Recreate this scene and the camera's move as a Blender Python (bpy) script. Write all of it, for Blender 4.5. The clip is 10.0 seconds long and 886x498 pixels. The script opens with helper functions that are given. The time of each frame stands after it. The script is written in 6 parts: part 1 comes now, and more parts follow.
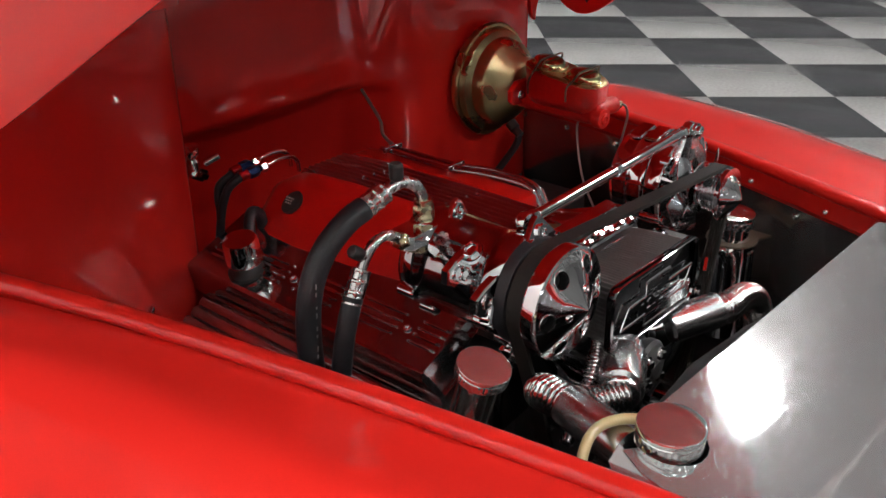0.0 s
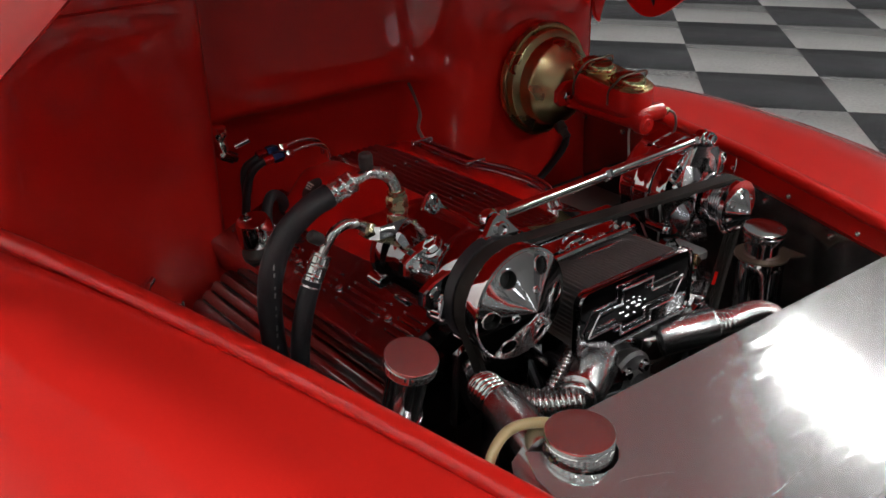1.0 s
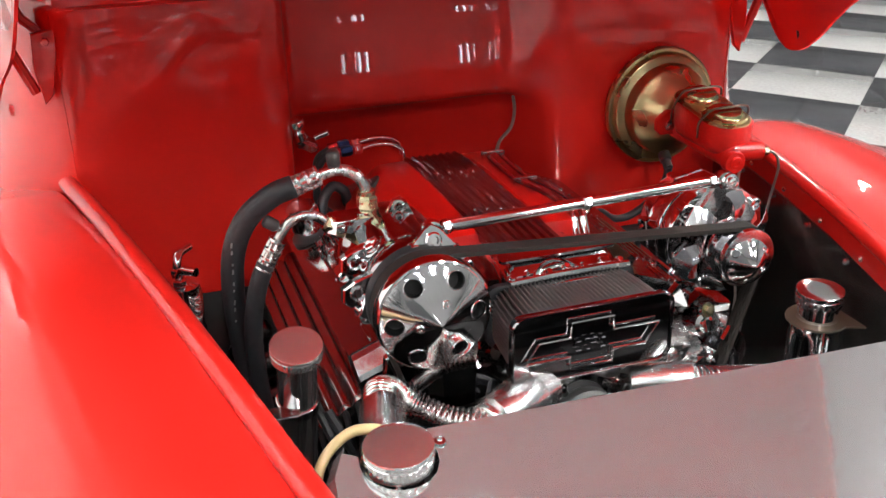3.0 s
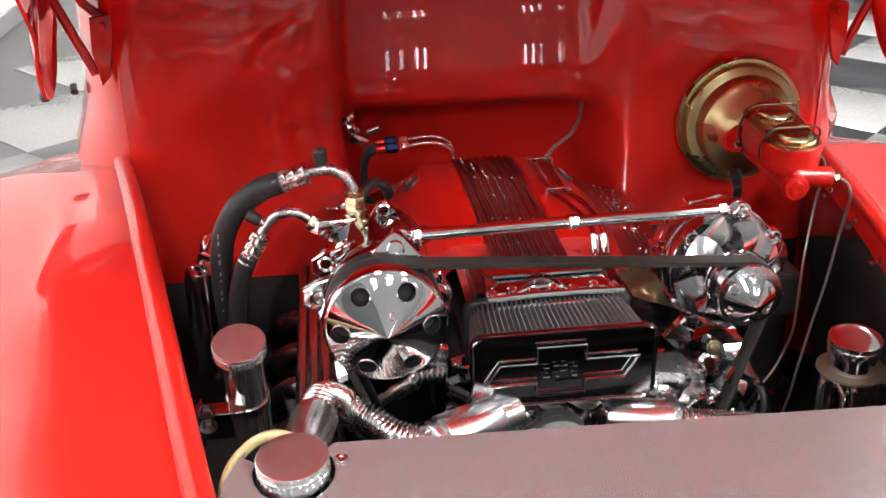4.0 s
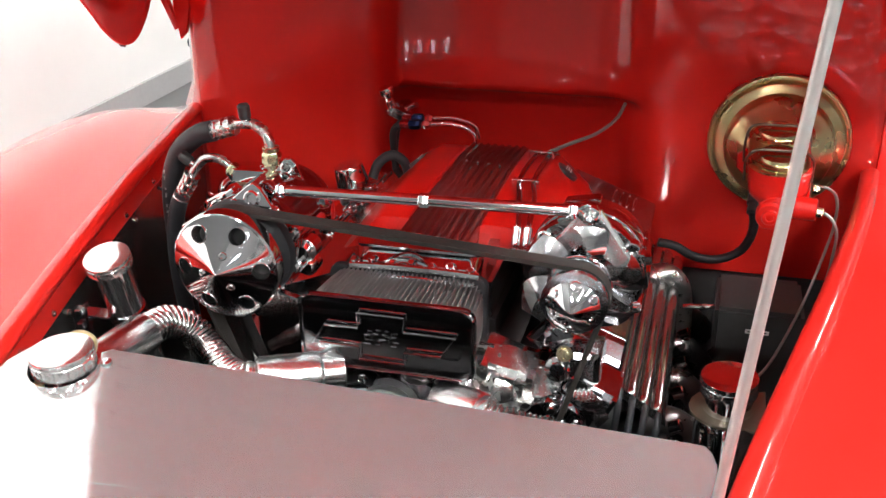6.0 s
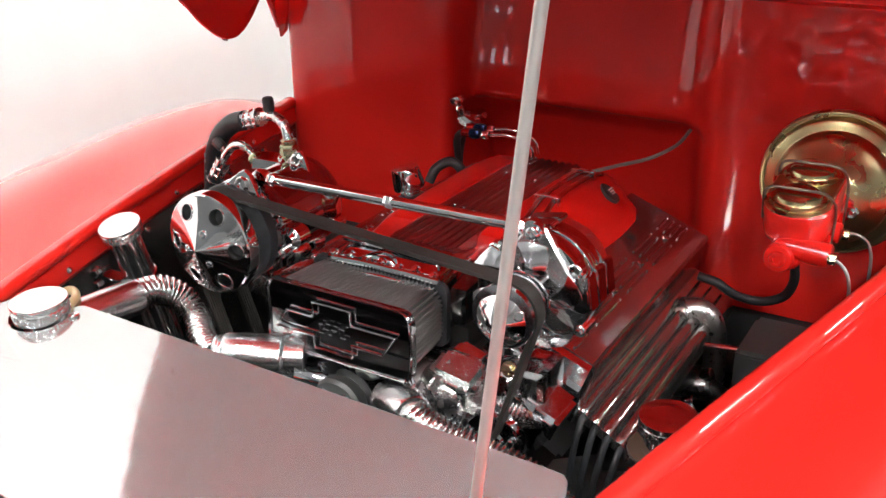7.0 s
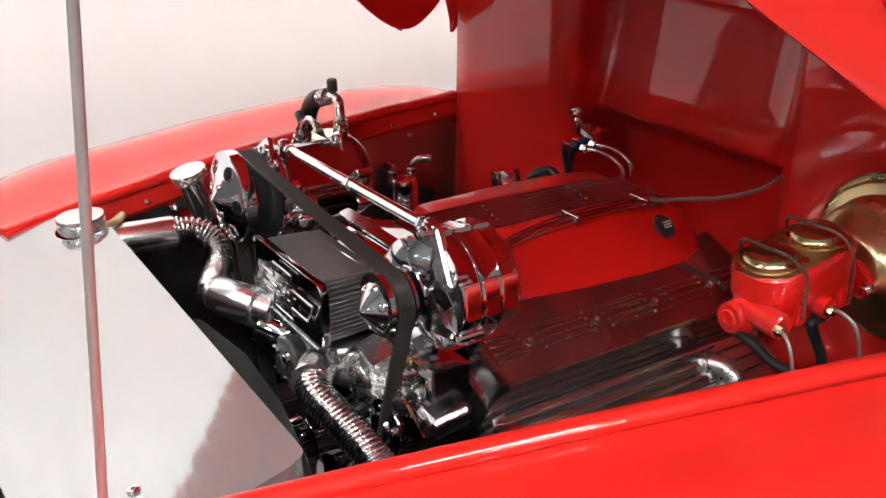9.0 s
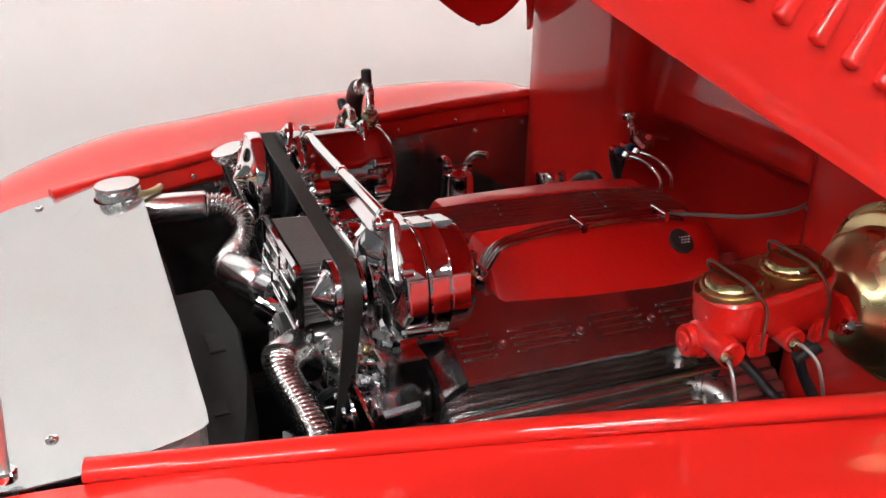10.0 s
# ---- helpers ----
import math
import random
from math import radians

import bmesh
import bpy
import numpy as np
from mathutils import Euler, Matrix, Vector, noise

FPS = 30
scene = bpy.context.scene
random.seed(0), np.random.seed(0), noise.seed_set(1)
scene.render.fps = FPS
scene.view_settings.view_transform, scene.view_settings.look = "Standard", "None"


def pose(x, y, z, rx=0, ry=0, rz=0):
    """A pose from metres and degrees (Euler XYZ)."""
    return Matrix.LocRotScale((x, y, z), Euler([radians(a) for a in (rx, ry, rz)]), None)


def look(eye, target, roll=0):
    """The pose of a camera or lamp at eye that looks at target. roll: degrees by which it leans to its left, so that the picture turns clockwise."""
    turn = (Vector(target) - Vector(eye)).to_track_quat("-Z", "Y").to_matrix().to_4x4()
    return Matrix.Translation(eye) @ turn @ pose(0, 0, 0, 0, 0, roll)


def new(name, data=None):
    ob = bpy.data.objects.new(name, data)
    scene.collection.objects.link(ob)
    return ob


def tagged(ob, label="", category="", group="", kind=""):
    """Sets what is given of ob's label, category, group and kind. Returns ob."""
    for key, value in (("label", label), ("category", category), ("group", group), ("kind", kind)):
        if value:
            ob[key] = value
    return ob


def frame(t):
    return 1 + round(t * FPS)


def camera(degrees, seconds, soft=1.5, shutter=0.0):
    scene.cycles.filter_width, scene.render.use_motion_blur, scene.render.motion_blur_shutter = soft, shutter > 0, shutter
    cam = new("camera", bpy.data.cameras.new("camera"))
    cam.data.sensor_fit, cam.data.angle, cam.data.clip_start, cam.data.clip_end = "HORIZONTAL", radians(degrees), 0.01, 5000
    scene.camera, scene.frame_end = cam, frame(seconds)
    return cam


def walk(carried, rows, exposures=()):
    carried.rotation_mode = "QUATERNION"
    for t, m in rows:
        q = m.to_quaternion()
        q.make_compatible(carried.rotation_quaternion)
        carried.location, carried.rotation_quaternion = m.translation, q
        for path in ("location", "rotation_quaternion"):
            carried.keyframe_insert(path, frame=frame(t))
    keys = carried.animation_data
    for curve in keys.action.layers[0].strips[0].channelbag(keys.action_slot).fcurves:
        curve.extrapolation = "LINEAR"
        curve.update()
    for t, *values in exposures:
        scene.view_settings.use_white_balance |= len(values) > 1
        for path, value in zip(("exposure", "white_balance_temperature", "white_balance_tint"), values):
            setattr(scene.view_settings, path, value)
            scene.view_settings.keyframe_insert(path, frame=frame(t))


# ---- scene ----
cam = camera(48.2, 10.0)
PATH = [
    (0, (-0.977, -0.491, 1.293), (0.401, 0.69, 0.454), 0.7),
    (0.5, (-0.912, -0.568, 1.293), (0.359, 0.724, 0.446), 0.8),
    (1, (-0.835, -0.646, 1.292), (0.315, 0.757, 0.45), 0.6),
    (1.5, (-0.759, -0.714, 1.292), (0.274, 0.78, 0.457), 0.7),
    (2, (-0.682, -0.756, 1.293), (0.217, 0.836, 0.482), 0.8),
    (2.5, (-0.594, -0.807, 1.294), (0.147, 0.863, 0.479), 0.7),
    (2.7, (-0.553, -0.831, 1.292), (0.135, 0.862, 0.481), 0.7),
    (3.8, (-0.298, -0.866, 1.302), (0.0, 0.917, 0.448), 0.4),
    (4, (-0.246, -0.865, 1.301), (-0.028, 0.934, 0.456), 0.4),
    (4.5, (-0.111, -0.892, 1.3), (-0.013, 0.913, 0.444), 0.5),
    (5, (0.012, -0.905, 1.296), (-0.054, 0.904, 0.447), 0.6),
    (5.5, (0.145, -0.901, 1.296), (-0.132, 0.881, 0.431), 0.7),
    (5.7, (0.203, -0.894, 1.295), (-0.147, 0.877, 0.434), 0.7),
    (7, (0.579, -0.779, 1.294), (-0.338, 0.793, 0.465), 0.8),
    (7.5, (0.728, -0.698, 1.298), (-0.362, 0.759, 0.468), 0.8),
    (8, (0.835, -0.625, 1.3), (-0.39, 0.724, 0.477), 0.9),
    (8.5, (0.92, -0.537, 1.299), (-0.467, 0.642, 0.471), 1.1),
    (9, (0.994, -0.437, 1.304), (-0.524, 0.567, 0.475), 1.2),
    (9.5, (1.078, -0.318, 1.308), (-0.537, 0.511, 0.467), 1.4),
    (10, (1.108, -0.22, 1.311), (-0.577, 0.447, 0.465), 1.3),
]
walk(cam, [(t, look(eye, target, roll)) for t, eye, target, roll in PATH],
     exposures=[(0.0, -0.46), (0.5, -0.68), (1.0, -1.02), (1.5, -0.98), (2.0, -0.36), (2.5, 0.20), (4.0, 0.64), (5.0, 0.74), (6.2, 0.57), (7.5, 0.42), (8.2, 0.36), (9.0, 0.10), (9.5, -0.04), (10.0, -0.10)])

# ---- world and lamps ----
world = bpy.data.worlds.new("world")
scene.world = world
world.use_nodes = True
world.node_tree.nodes["Background"].inputs[0].default_value = (0.9, 0.95, 1.0, 1)
world.node_tree.nodes["Background"].inputs[1].default_value = 0.05
LAMP_POWER = 122.0
CEILING = 5.2


# ---- materials ----
def material(name, color, rough=0.5, metal=0.0, coat=0.0, grain=0.0, grain_scale=60.0, bump=0.0, bump_scale=200.0,
             rough_var=0.0, spec=0.5, coat_rough=0.015, coat_ior=1.5, stretch=(1, 1, 1), big_scale=3.0, random_piece=0.0, bump_dist=0.002):
    """A principled surface whose colour, gloss and relief vary at a fine and a coarse scale."""
    m = bpy.data.materials.new(name)
    m.use_nodes = True
    nt = m.node_tree
    nd, ln = nt.nodes, nt.links
    b = nd["Principled BSDF"]
    b.inputs["Base Color"].default_value = (*color, 1)
    b.inputs["Roughness"].default_value = rough
    b.inputs["Metallic"].default_value = metal
    b.inputs["Coat Weight"].default_value = coat
    b.inputs["Coat Roughness"].default_value = coat_rough
    b.inputs["Coat IOR"].default_value = coat_ior
    b.inputs["Specular IOR Level"].default_value = spec
    tc = nd.new("ShaderNodeTexCoord")
    mp = nd.new("ShaderNodeMapping")
    mp.inputs["Scale"].default_value = stretch
    ln.new(tc.outputs["Object"], mp.inputs["Vector"])
    fine = nd.new("ShaderNodeTexNoise")
    fine.inputs["Scale"].default_value = grain_scale
    fine.inputs["Detail"].default_value = 4
    ln.new(mp.outputs[0], fine.inputs["Vector"])
    big = nd.new("ShaderNodeTexNoise")
    big.inputs["Scale"].default_value = big_scale
    big.inputs["Detail"].default_value = 3
    ln.new(tc.outputs["Object"], big.inputs["Vector"])
    mix = nd.new("ShaderNodeMath")
    mix.operation = "MULTIPLY_ADD"
    ln.new(fine.outputs[0], mix.inputs[0])
    mix.inputs[1].default_value = 0.6
    half = nd.new("ShaderNodeMath")
    half.operation = "MULTIPLY"
    half.inputs[1].default_value = 0.4
    ln.new(big.outputs[0], half.inputs[0])
    ln.new(half.outputs[0], mix.inputs[2])
    if grain or random_piece:
        hsv = nd.new("ShaderNodeHueSaturation")
        hsv.inputs["Color"].default_value = (*color, 1)
        mr = nd.new("ShaderNodeMapRange")
        mr.inputs[1].default_value, mr.inputs[2].default_value = 0.3, 0.7
        mr.inputs[3].default_value, mr.inputs[4].default_value = 1 - grain, 1 + grain
        ln.new(mix.outputs[0], mr.inputs[0])
        out = mr.outputs[0]
        if random_piece:
            oi = nd.new("ShaderNodeObjectInfo")
            rr = nd.new("ShaderNodeMapRange")
            rr.inputs[3].default_value, rr.inputs[4].default_value = 1 - random_piece, 1 + random_piece
            ln.new(oi.outputs["Random"], rr.inputs[0])
            mu = nd.new("ShaderNodeMath")
            mu.operation = "MULTIPLY"
            ln.new(out, mu.inputs[0])
            ln.new(rr.outputs[0], mu.inputs[1])
            out = mu.outputs[0]
        ln.new(out, hsv.inputs["Value"])
        ln.new(hsv.outputs[0], b.inputs["Base Color"])
    if rough_var:
        mr = nd.new("ShaderNodeMapRange")
        mr.inputs[1].default_value, mr.inputs[2].default_value = 0.3, 0.7
        mr.inputs[3].default_value, mr.inputs[4].default_value = max(0.0, rough - rough_var), rough + rough_var
        ln.new(mix.outputs[0], mr.inputs[0])
        ln.new(mr.outputs[0], b.inputs["Roughness"])
    if bump:
        bn = nd.new("ShaderNodeTexNoise")
        bn.inputs["Scale"].default_value = bump_scale
        bn.inputs["Detail"].default_value = 3
        ln.new(mp.outputs[0], bn.inputs["Vector"])
        bp = nd.new("ShaderNodeBump")
        bp.inputs["Strength"].default_value = bump
        bp.inputs["Distance"].default_value = bump_dist
        ln.new(bn.outputs[0], bp.inputs["Height"])
        ln.new(bp.outputs[0], b.inputs["Normal"])
    return m


RED = material("red_paint", (0.66, 0.019, 0.0135), 0.36, coat=1.0, spec=0.08, grain=0.05, grain_scale=900, rough_var=0.05, bump=0.0015, bump_scale=30)
RED_CAST = material("red_cast_enamel", (0.62, 0.012, 0.008), 0.28, coat=0.6, grain=0.10, grain_scale=160, bump=0.35, bump_scale=170)
RED_COVER = material("red_cover_paint", (0.70, 0.012, 0.008), 0.35, coat=0.6, grain=0.08, grain_scale=300, bump=0.05, bump_scale=300)
CHROME = material("chrome", (0.88, 0.885, 0.89), 0.05, 1.0, rough_var=0.03, grain=0.04, grain_scale=40, bump=0.03, bump_scale=60)
DARK_CHROME = material("dark_chrome", (0.48, 0.48, 0.49), 0.07, 1.0, rough_var=0.03, grain=0.05, grain_scale=30)
RAIL = material("polished_ribbed_casting", (0.44, 0.42, 0.41), 0.13, 0.95, rough_var=0.08, grain=0.12, grain_scale=50, bump=0.05, bump_scale=120)
RIBBED = material("polished_casting", (0.46, 0.445, 0.44), 0.09, 0.97, rough_var=0.04, grain=0.10, grain_scale=50, bump=0.05, bump_scale=120)
POLISHED = material("polished_aluminium", (0.70, 0.70, 0.72), 0.14, 1.0, rough_var=0.06, grain=0.06, grain_scale=50, bump=0.04, bump_scale=120)
SHEET = material("brushed_aluminium_sheet", (0.46, 0.46, 0.465), 0.07, 0.72, coat=0.75, coat_ior=1.6, coat_rough=0.25, rough_var=0.0, grain=0.06, grain_scale=40, stretch=(0.35, 2.2, 1), bump=0.06, bump_scale=6, bump_dist=0.02)
SCUFF = material("scuffed_bare_metal", (0.60, 0.60, 0.60), 0.26, 0.9, grain=0.15, grain_scale=300)
PANEL = material("dark_polished_panel", (0.40, 0.385, 0.375), 0.17, 0.9, rough_var=0.05, grain=0.1, grain_scale=30)
CORRUGATED = material("polished_flexible_pipe", (0.74, 0.73, 0.72), 0.13, 1.0, rough_var=0.06, grain=0.06, grain_scale=60)
SLEEVE = material("satin_polished_sleeve", (0.80, 0.79, 0.79), 0.24, 1.0, rough_var=0.04, grain=0.05, grain_scale=60, stretch=(1, 1, 6))
SOFT_CHROME = material("soft_chrome", (0.80, 0.80, 0.80), 0.13, 1.0, rough_var=0.05, grain=0.05, grain_scale=50, bump=0.02, bump_scale=60)
SHROUD = material("dark_shroud_plastic", (0.014, 0.014, 0.014), 0.6, spec=0.2, grain=0.3, grain_scale=60, bump=0.15, bump_scale=300)
WIRE = material("dark_spring_wire", (0.16, 0.13, 0.10), 0.35, 0.8, grain=0.2, grain_scale=100)
PRINT = material("faded_print", (0.20, 0.20, 0.20), 0.6, grain=0.3, grain_scale=300)
FLANGE = material("dull_plated_steel", (0.13, 0.105, 0.075), 0.36, 0.6, grain=0.2, grain_scale=40, rough_var=0.08)
TANK = material("polished_tank", (0.84, 0.83, 0.83), 0.08, 0.97, rough_var=0.04, grain=0.05, grain_scale=40)
CAP_METAL = material("turned_aluminium_cap", (0.84, 0.83, 0.82), 0.12, 0.93, grain=0.05, grain_scale=60)
ROD_STEEL = material("satin_rod_steel", (0.60, 0.575, 0.55), 0.42, 0.85, grain=0.05, grain_scale=80)
LINE_STEEL = material("bare_line_tube", (0.44, 0.43, 0.42), 0.36, 0.85, rough_var=0.08, grain=0.08, grain_scale=90)
HEADER = material("darkened_exhaust_steel", (0.16, 0.15, 0.15), 0.28, 1.0, rough_var=0.1, grain=0.2, grain_scale=25)
STEEL = material("stainless_sheet", (0.50, 0.50, 0.51), 0.16, 1.0, rough_var=0.08, grain=0.08, grain_scale=30, bump=0.05, bump_scale=40)
CAST = material("cast_aluminium", (0.55, 0.55, 0.54), 0.32, 1.0, rough_var=0.1, grain=0.12, grain_scale=120, bump=0.25, bump_scale=260)
ALU_TUBE = material("satin_aluminium_tube", (0.70, 0.70, 0.69), 0.25, 1.0, rough_var=0.08, grain=0.08, grain_scale=80, bump=0.08, bump_scale=200)
GOLD = material("zinc_dichromate", (0.56, 0.47, 0.25), 0.29, 1.0, rough_var=0.06, grain=0.22, grain_scale=14, bump=0.03, bump_scale=80)
BRASS = material("plated_nut", (0.62, 0.56, 0.36), 0.25, 1.0, rough_var=0.1, grain=0.15, grain_scale=90)
RUBBER = material("black_rubber", (0.017, 0.018, 0.021), 0.48, grain=0.2, grain_scale=120, bump=0.2, bump_scale=300)
BELT = material("worn_belt_rubber", (0.021, 0.018, 0.016), 0.6, spec=0.3, grain=0.2, grain_scale=150, bump=0.2, bump_scale=400)
PLASTIC = material("black_plastic", (0.036, 0.035, 0.035), 0.38, grain=0.2, grain_scale=80, bump=0.1, bump_scale=500)
BLACK_METAL = material("black_engine_metal", (0.055, 0.052, 0.052), 0.42, 0.3, grain=0.3, grain_scale=40, bump=0.15, bump_scale=120)
PLEAT = material("filter_gauze", (0.33, 0.325, 0.32), 0.38, 0.75, grain=0.10, grain_scale=300, bump=0.08, bump_scale=700)
CLEAR_HOSE = material("yellowed_clear_hose", (0.55, 0.44, 0.22), 0.28, coat=0.5, grain=0.15, grain_scale=30)
BLUE = material("blue_anodised", (0.004, 0.008, 0.030), 0.3, 0.9, grain=0.1)
RED_ANOD = material("red_anodised", (0.45, 0.02, 0.02), 0.25, 0.8, grain=0.1)
GREY_SLEEVE = material("grey_cable_sleeve", (0.20, 0.17, 0.16), 0.45, grain=0.1, grain_scale=60)
PAPER = material("white_tag", (0.75, 0.73, 0.71), 0.6, grain=0.05, grain_scale=50)
WALL_PAINT = material("white_wall_paint", (0.70, 0.695, 0.68), 0.55, grain=0.02, grain_scale=8, bump=0.05, bump_scale=90)
BASE_TRIM = material("grey_skirting_vinyl", (0.30, 0.30, 0.30), 0.45, grain=0.06)
TILE_LIGHT = material("light_vinyl_tile", (0.29, 0.29, 0.285), 0.12, spec=0.5, grain=0.16, grain_scale=60, rough_var=0.06, random_piece=0.05, bump=0.02, bump_scale=15)
TILE_DARK = material("dark_vinyl_tile", (0.040, 0.041, 0.044), 0.12, spec=0.5, grain=0.7, grain_scale=70, rough_var=0.06, random_piece=0.10, bump=0.02, bump_scale=15)
GROUT = material("tile_joint", (0.10, 0.10, 0.10), 0.6, grain=0.1)
FAR_WALL = material("grey_wall_paint", (0.11, 0.11, 0.115), 0.6, grain=0.05, grain_scale=4)
# for the unseen wall stretch added to darken reflections in the firewall
DARK_REFLECTION = material("dark_reflection_surface", (0.06, 0.06, 0.061), 0.6, grain=0.05, grain_scale=4)
PALE_WALL = material("pale_wall_paint", (0.20, 0.20, 0.198), 0.6, grain=0.05, grain_scale=4)
CEIL = material("ceiling_board", (0.40, 0.40, 0.40), 0.8, grain=0.05, grain_scale=5)


def scratch(m, strength):
    """Fine crossing wipe marks in the gloss of a sheet."""
    nd, ln = m.node_tree.nodes, m.node_tree.links
    b = nd["Principled BSDF"]
    tc = nd.new("ShaderNodeTexCoord")
    last = None
    for angle, sx, sy, scale in ((0.35, 1.0, 28.0, 9.0), (-0.6, 1.0, 24.0, 8.0), (1.25, 1.0, 30.0, 7.0)):
        mp = nd.new("ShaderNodeMapping")
        mp.inputs["Rotation"].default_value = (0, 0, angle)
        mp.inputs["Scale"].default_value = (sx, sy, 1)
        ln.new(tc.outputs["Object"], mp.inputs["Vector"])
        no = nd.new("ShaderNodeTexNoise")
        no.inputs["Scale"].default_value = scale
        no.inputs["Detail"].default_value = 5
        no.inputs["Distortion"].default_value = 0.6
        ln.new(mp.outputs[0], no.inputs["Vector"])
        mr = nd.new("ShaderNodeMapRange")
        mr.inputs[1].default_value, mr.inputs[2].default_value = 0.58, 0.74
        ln.new(no.outputs[0], mr.inputs[0])
        if last is None:
            last = mr.outputs[0]
        else:
            ad = nd.new("ShaderNodeMath")
            ad.operation = "MAXIMUM"
            ln.new(last, ad.inputs[0])
            ln.new(mr.outputs[0], ad.inputs[1])
            last = ad.outputs[0]
    mu = nd.new("ShaderNodeMath")
    mu.operation = "MULTIPLY_ADD"
    mu.inputs[1].default_value = strength
    mu.inputs[2].default_value = 0.06
    ln.new(last, mu.inputs[0])
    ln.new(mu.outputs[0], b.inputs["Roughness"])


scratch(SHEET, 0.07)


def glow(name, color, strength):
    m = bpy.data.materials.new(name)
    m.use_nodes = True
    nt = m.node_tree
    nt.nodes.remove(nt.nodes["Principled BSDF"])
    e = nt.nodes.new("ShaderNodeEmission")
    e.inputs[0].default_value = (*color, 1)
    e.inputs[1].default_value = strength
    nt.links.new(e.outputs[0], nt.nodes["Material Output"].inputs[0])
    return m


TUBE_LIGHT = glow("fluorescent_tube", (0.98, 0.97, 0.955), LAMP_POWER)
WALL_TUBE = glow("wall_fluorescent_tube", (0.85, 0.90, 1.0), 16.0)

# ---- building helpers ----
BASES = {}
LEVEL = Matrix.Identity(4)      # sets what is built in the car's own axes upright on the floor


def V(*a):
    return Vector(a)


F = V(0, -1, 0)      # towards the front of the car


def finish(bm, name, mat, base, angle=35):
    me = bpy.data.meshes.new(name)
    bmesh.ops.recalc_face_normals(bm, faces=bm.faces)
    bm.to_mesh(me)
    bm.free()
    me.transform(Matrix.Translation(-Vector(base)) @ LEVEL)
    for p in me.polygons:
        p.use_smooth = True
    me.set_sharp_from_angle(angle=radians(angle))
    me.materials.append(mat)
    return me


def thing(name, base, label, category, group="", kind=""):
    """A top-level thing: an Empty at its base, under which its parts go."""
    ob = new(name)
    ob.empty_display_size = 0.02
    ob.location = LEVEL @ Vector(base)
    BASES[ob.name] = LEVEL @ Vector(base)
    return tagged(ob, label, category, group, kind)


def part(name, bm, mat, parent, label="", angle=35):
    base = BASES[parent.name]
    ob = new(name, finish(bm, name, mat, base, angle))
    ob.parent = parent
    BASES[ob.name] = base
    if label:
        ob["label"] = label
    return ob


def single(name, bm, mat, base, label, category, group="", kind="", angle=35):
    """A thing that is one mesh."""
    base = LEVEL @ Vector(base)
    ob = new(name, finish(bm, name, mat, base, angle))
    ob.location = base
    BASES[ob.name] = base
    return tagged(ob, label, category, group, kind)


def frame_of(axis):
    z = Vector(axis).normalized()
    x = (V(0, 0, 1).cross(z) if abs(z.z) < 0.9 else V(1, 0, 0).cross(z)).normalized()
    return x, z.cross(x), z


def skin(bm, rings, closed=True, caps=True, cyclic=False):
    """Faces between rings of points."""
    vs = [[bm.verts.new(p) for p in r] for r in rings]
    n = len(vs[0])
    pairs = list(zip(vs[:-1], vs[1:])) + ([(vs[-1], vs[0])] if cyclic else [])
    for a, b in pairs:
        for i in range(n if closed else n - 1):
            j = (i + 1) % n
            bm.faces.new((a[i], a[j], b[j], b[i]))
    if caps and closed and not cyclic:
        bm.faces.new(vs[0][::-1])
        bm.faces.new(vs[-1])
    return bm


def thicken(bm, t):
    """Gives a sheet its thickness, inwards from the face normals."""
    bmesh.ops.recalc_face_normals(bm, faces=bm.faces[:])
    bm.normal_update()
    faces, verts = bm.faces[:], bm.verts[:]
    rim = [e for e in bm.edges if len(e.link_faces) == 1]
    twin = {v: bm.verts.new(v.co - v.normal * t) for v in verts}
    for f in faces:
        bm.faces.new([twin[v] for v in reversed(f.verts)])
    for e in rim:
        a, b = e.verts
        bm.faces.new((a, b, twin[b], twin[a]))
    return bm


def lathe(bm, origin, axis, profile, n=24):
    """Turns (radius, height) pairs round an axis."""
    x, y, z = frame_of(axis)
    o = Vector(origin)
    rings = [[o + z * h + (x * math.cos(a) + y * math.sin(a)) * max(r, 0.00005) for a in (2 * math.pi * i / n for i in range(n))] for r, h in profile]
    return skin(bm, rings)


def cyl(bm, a, b, r, n=16, bev=0.0):
    a, b = Vector(a), Vector(b)
    h = (b - a).length
    e = min(bev, r * 0.5, h * 0.4)
    prof = [(r - e, 0), (r, e), (r, h - e), (r - e, h)] if e else [(r, 0), (r, h)]
    return lathe(bm, a, b - a, prof, n)


def spline(pts, k=6):
    """A smooth line through the points."""
    p = [Vector(q) for q in pts]
    p = [2 * p[0] - p[1]] + p + [2 * p[-1] - p[-2]]
    out = []
    for i in range(1, len(p) - 2):
        for j in range(k):
            t = j / k
            a, b, c, d = p[i - 1], p[i], p[i + 1], p[i + 2]
            out.append(0.5 * ((2 * b) + (c - a) * t + (2 * a - 5 * b + 4 * c - d) * t * t + (3 * b - a - 3 * c + d) * t ** 3))
    out.append(p[-2])
    return out


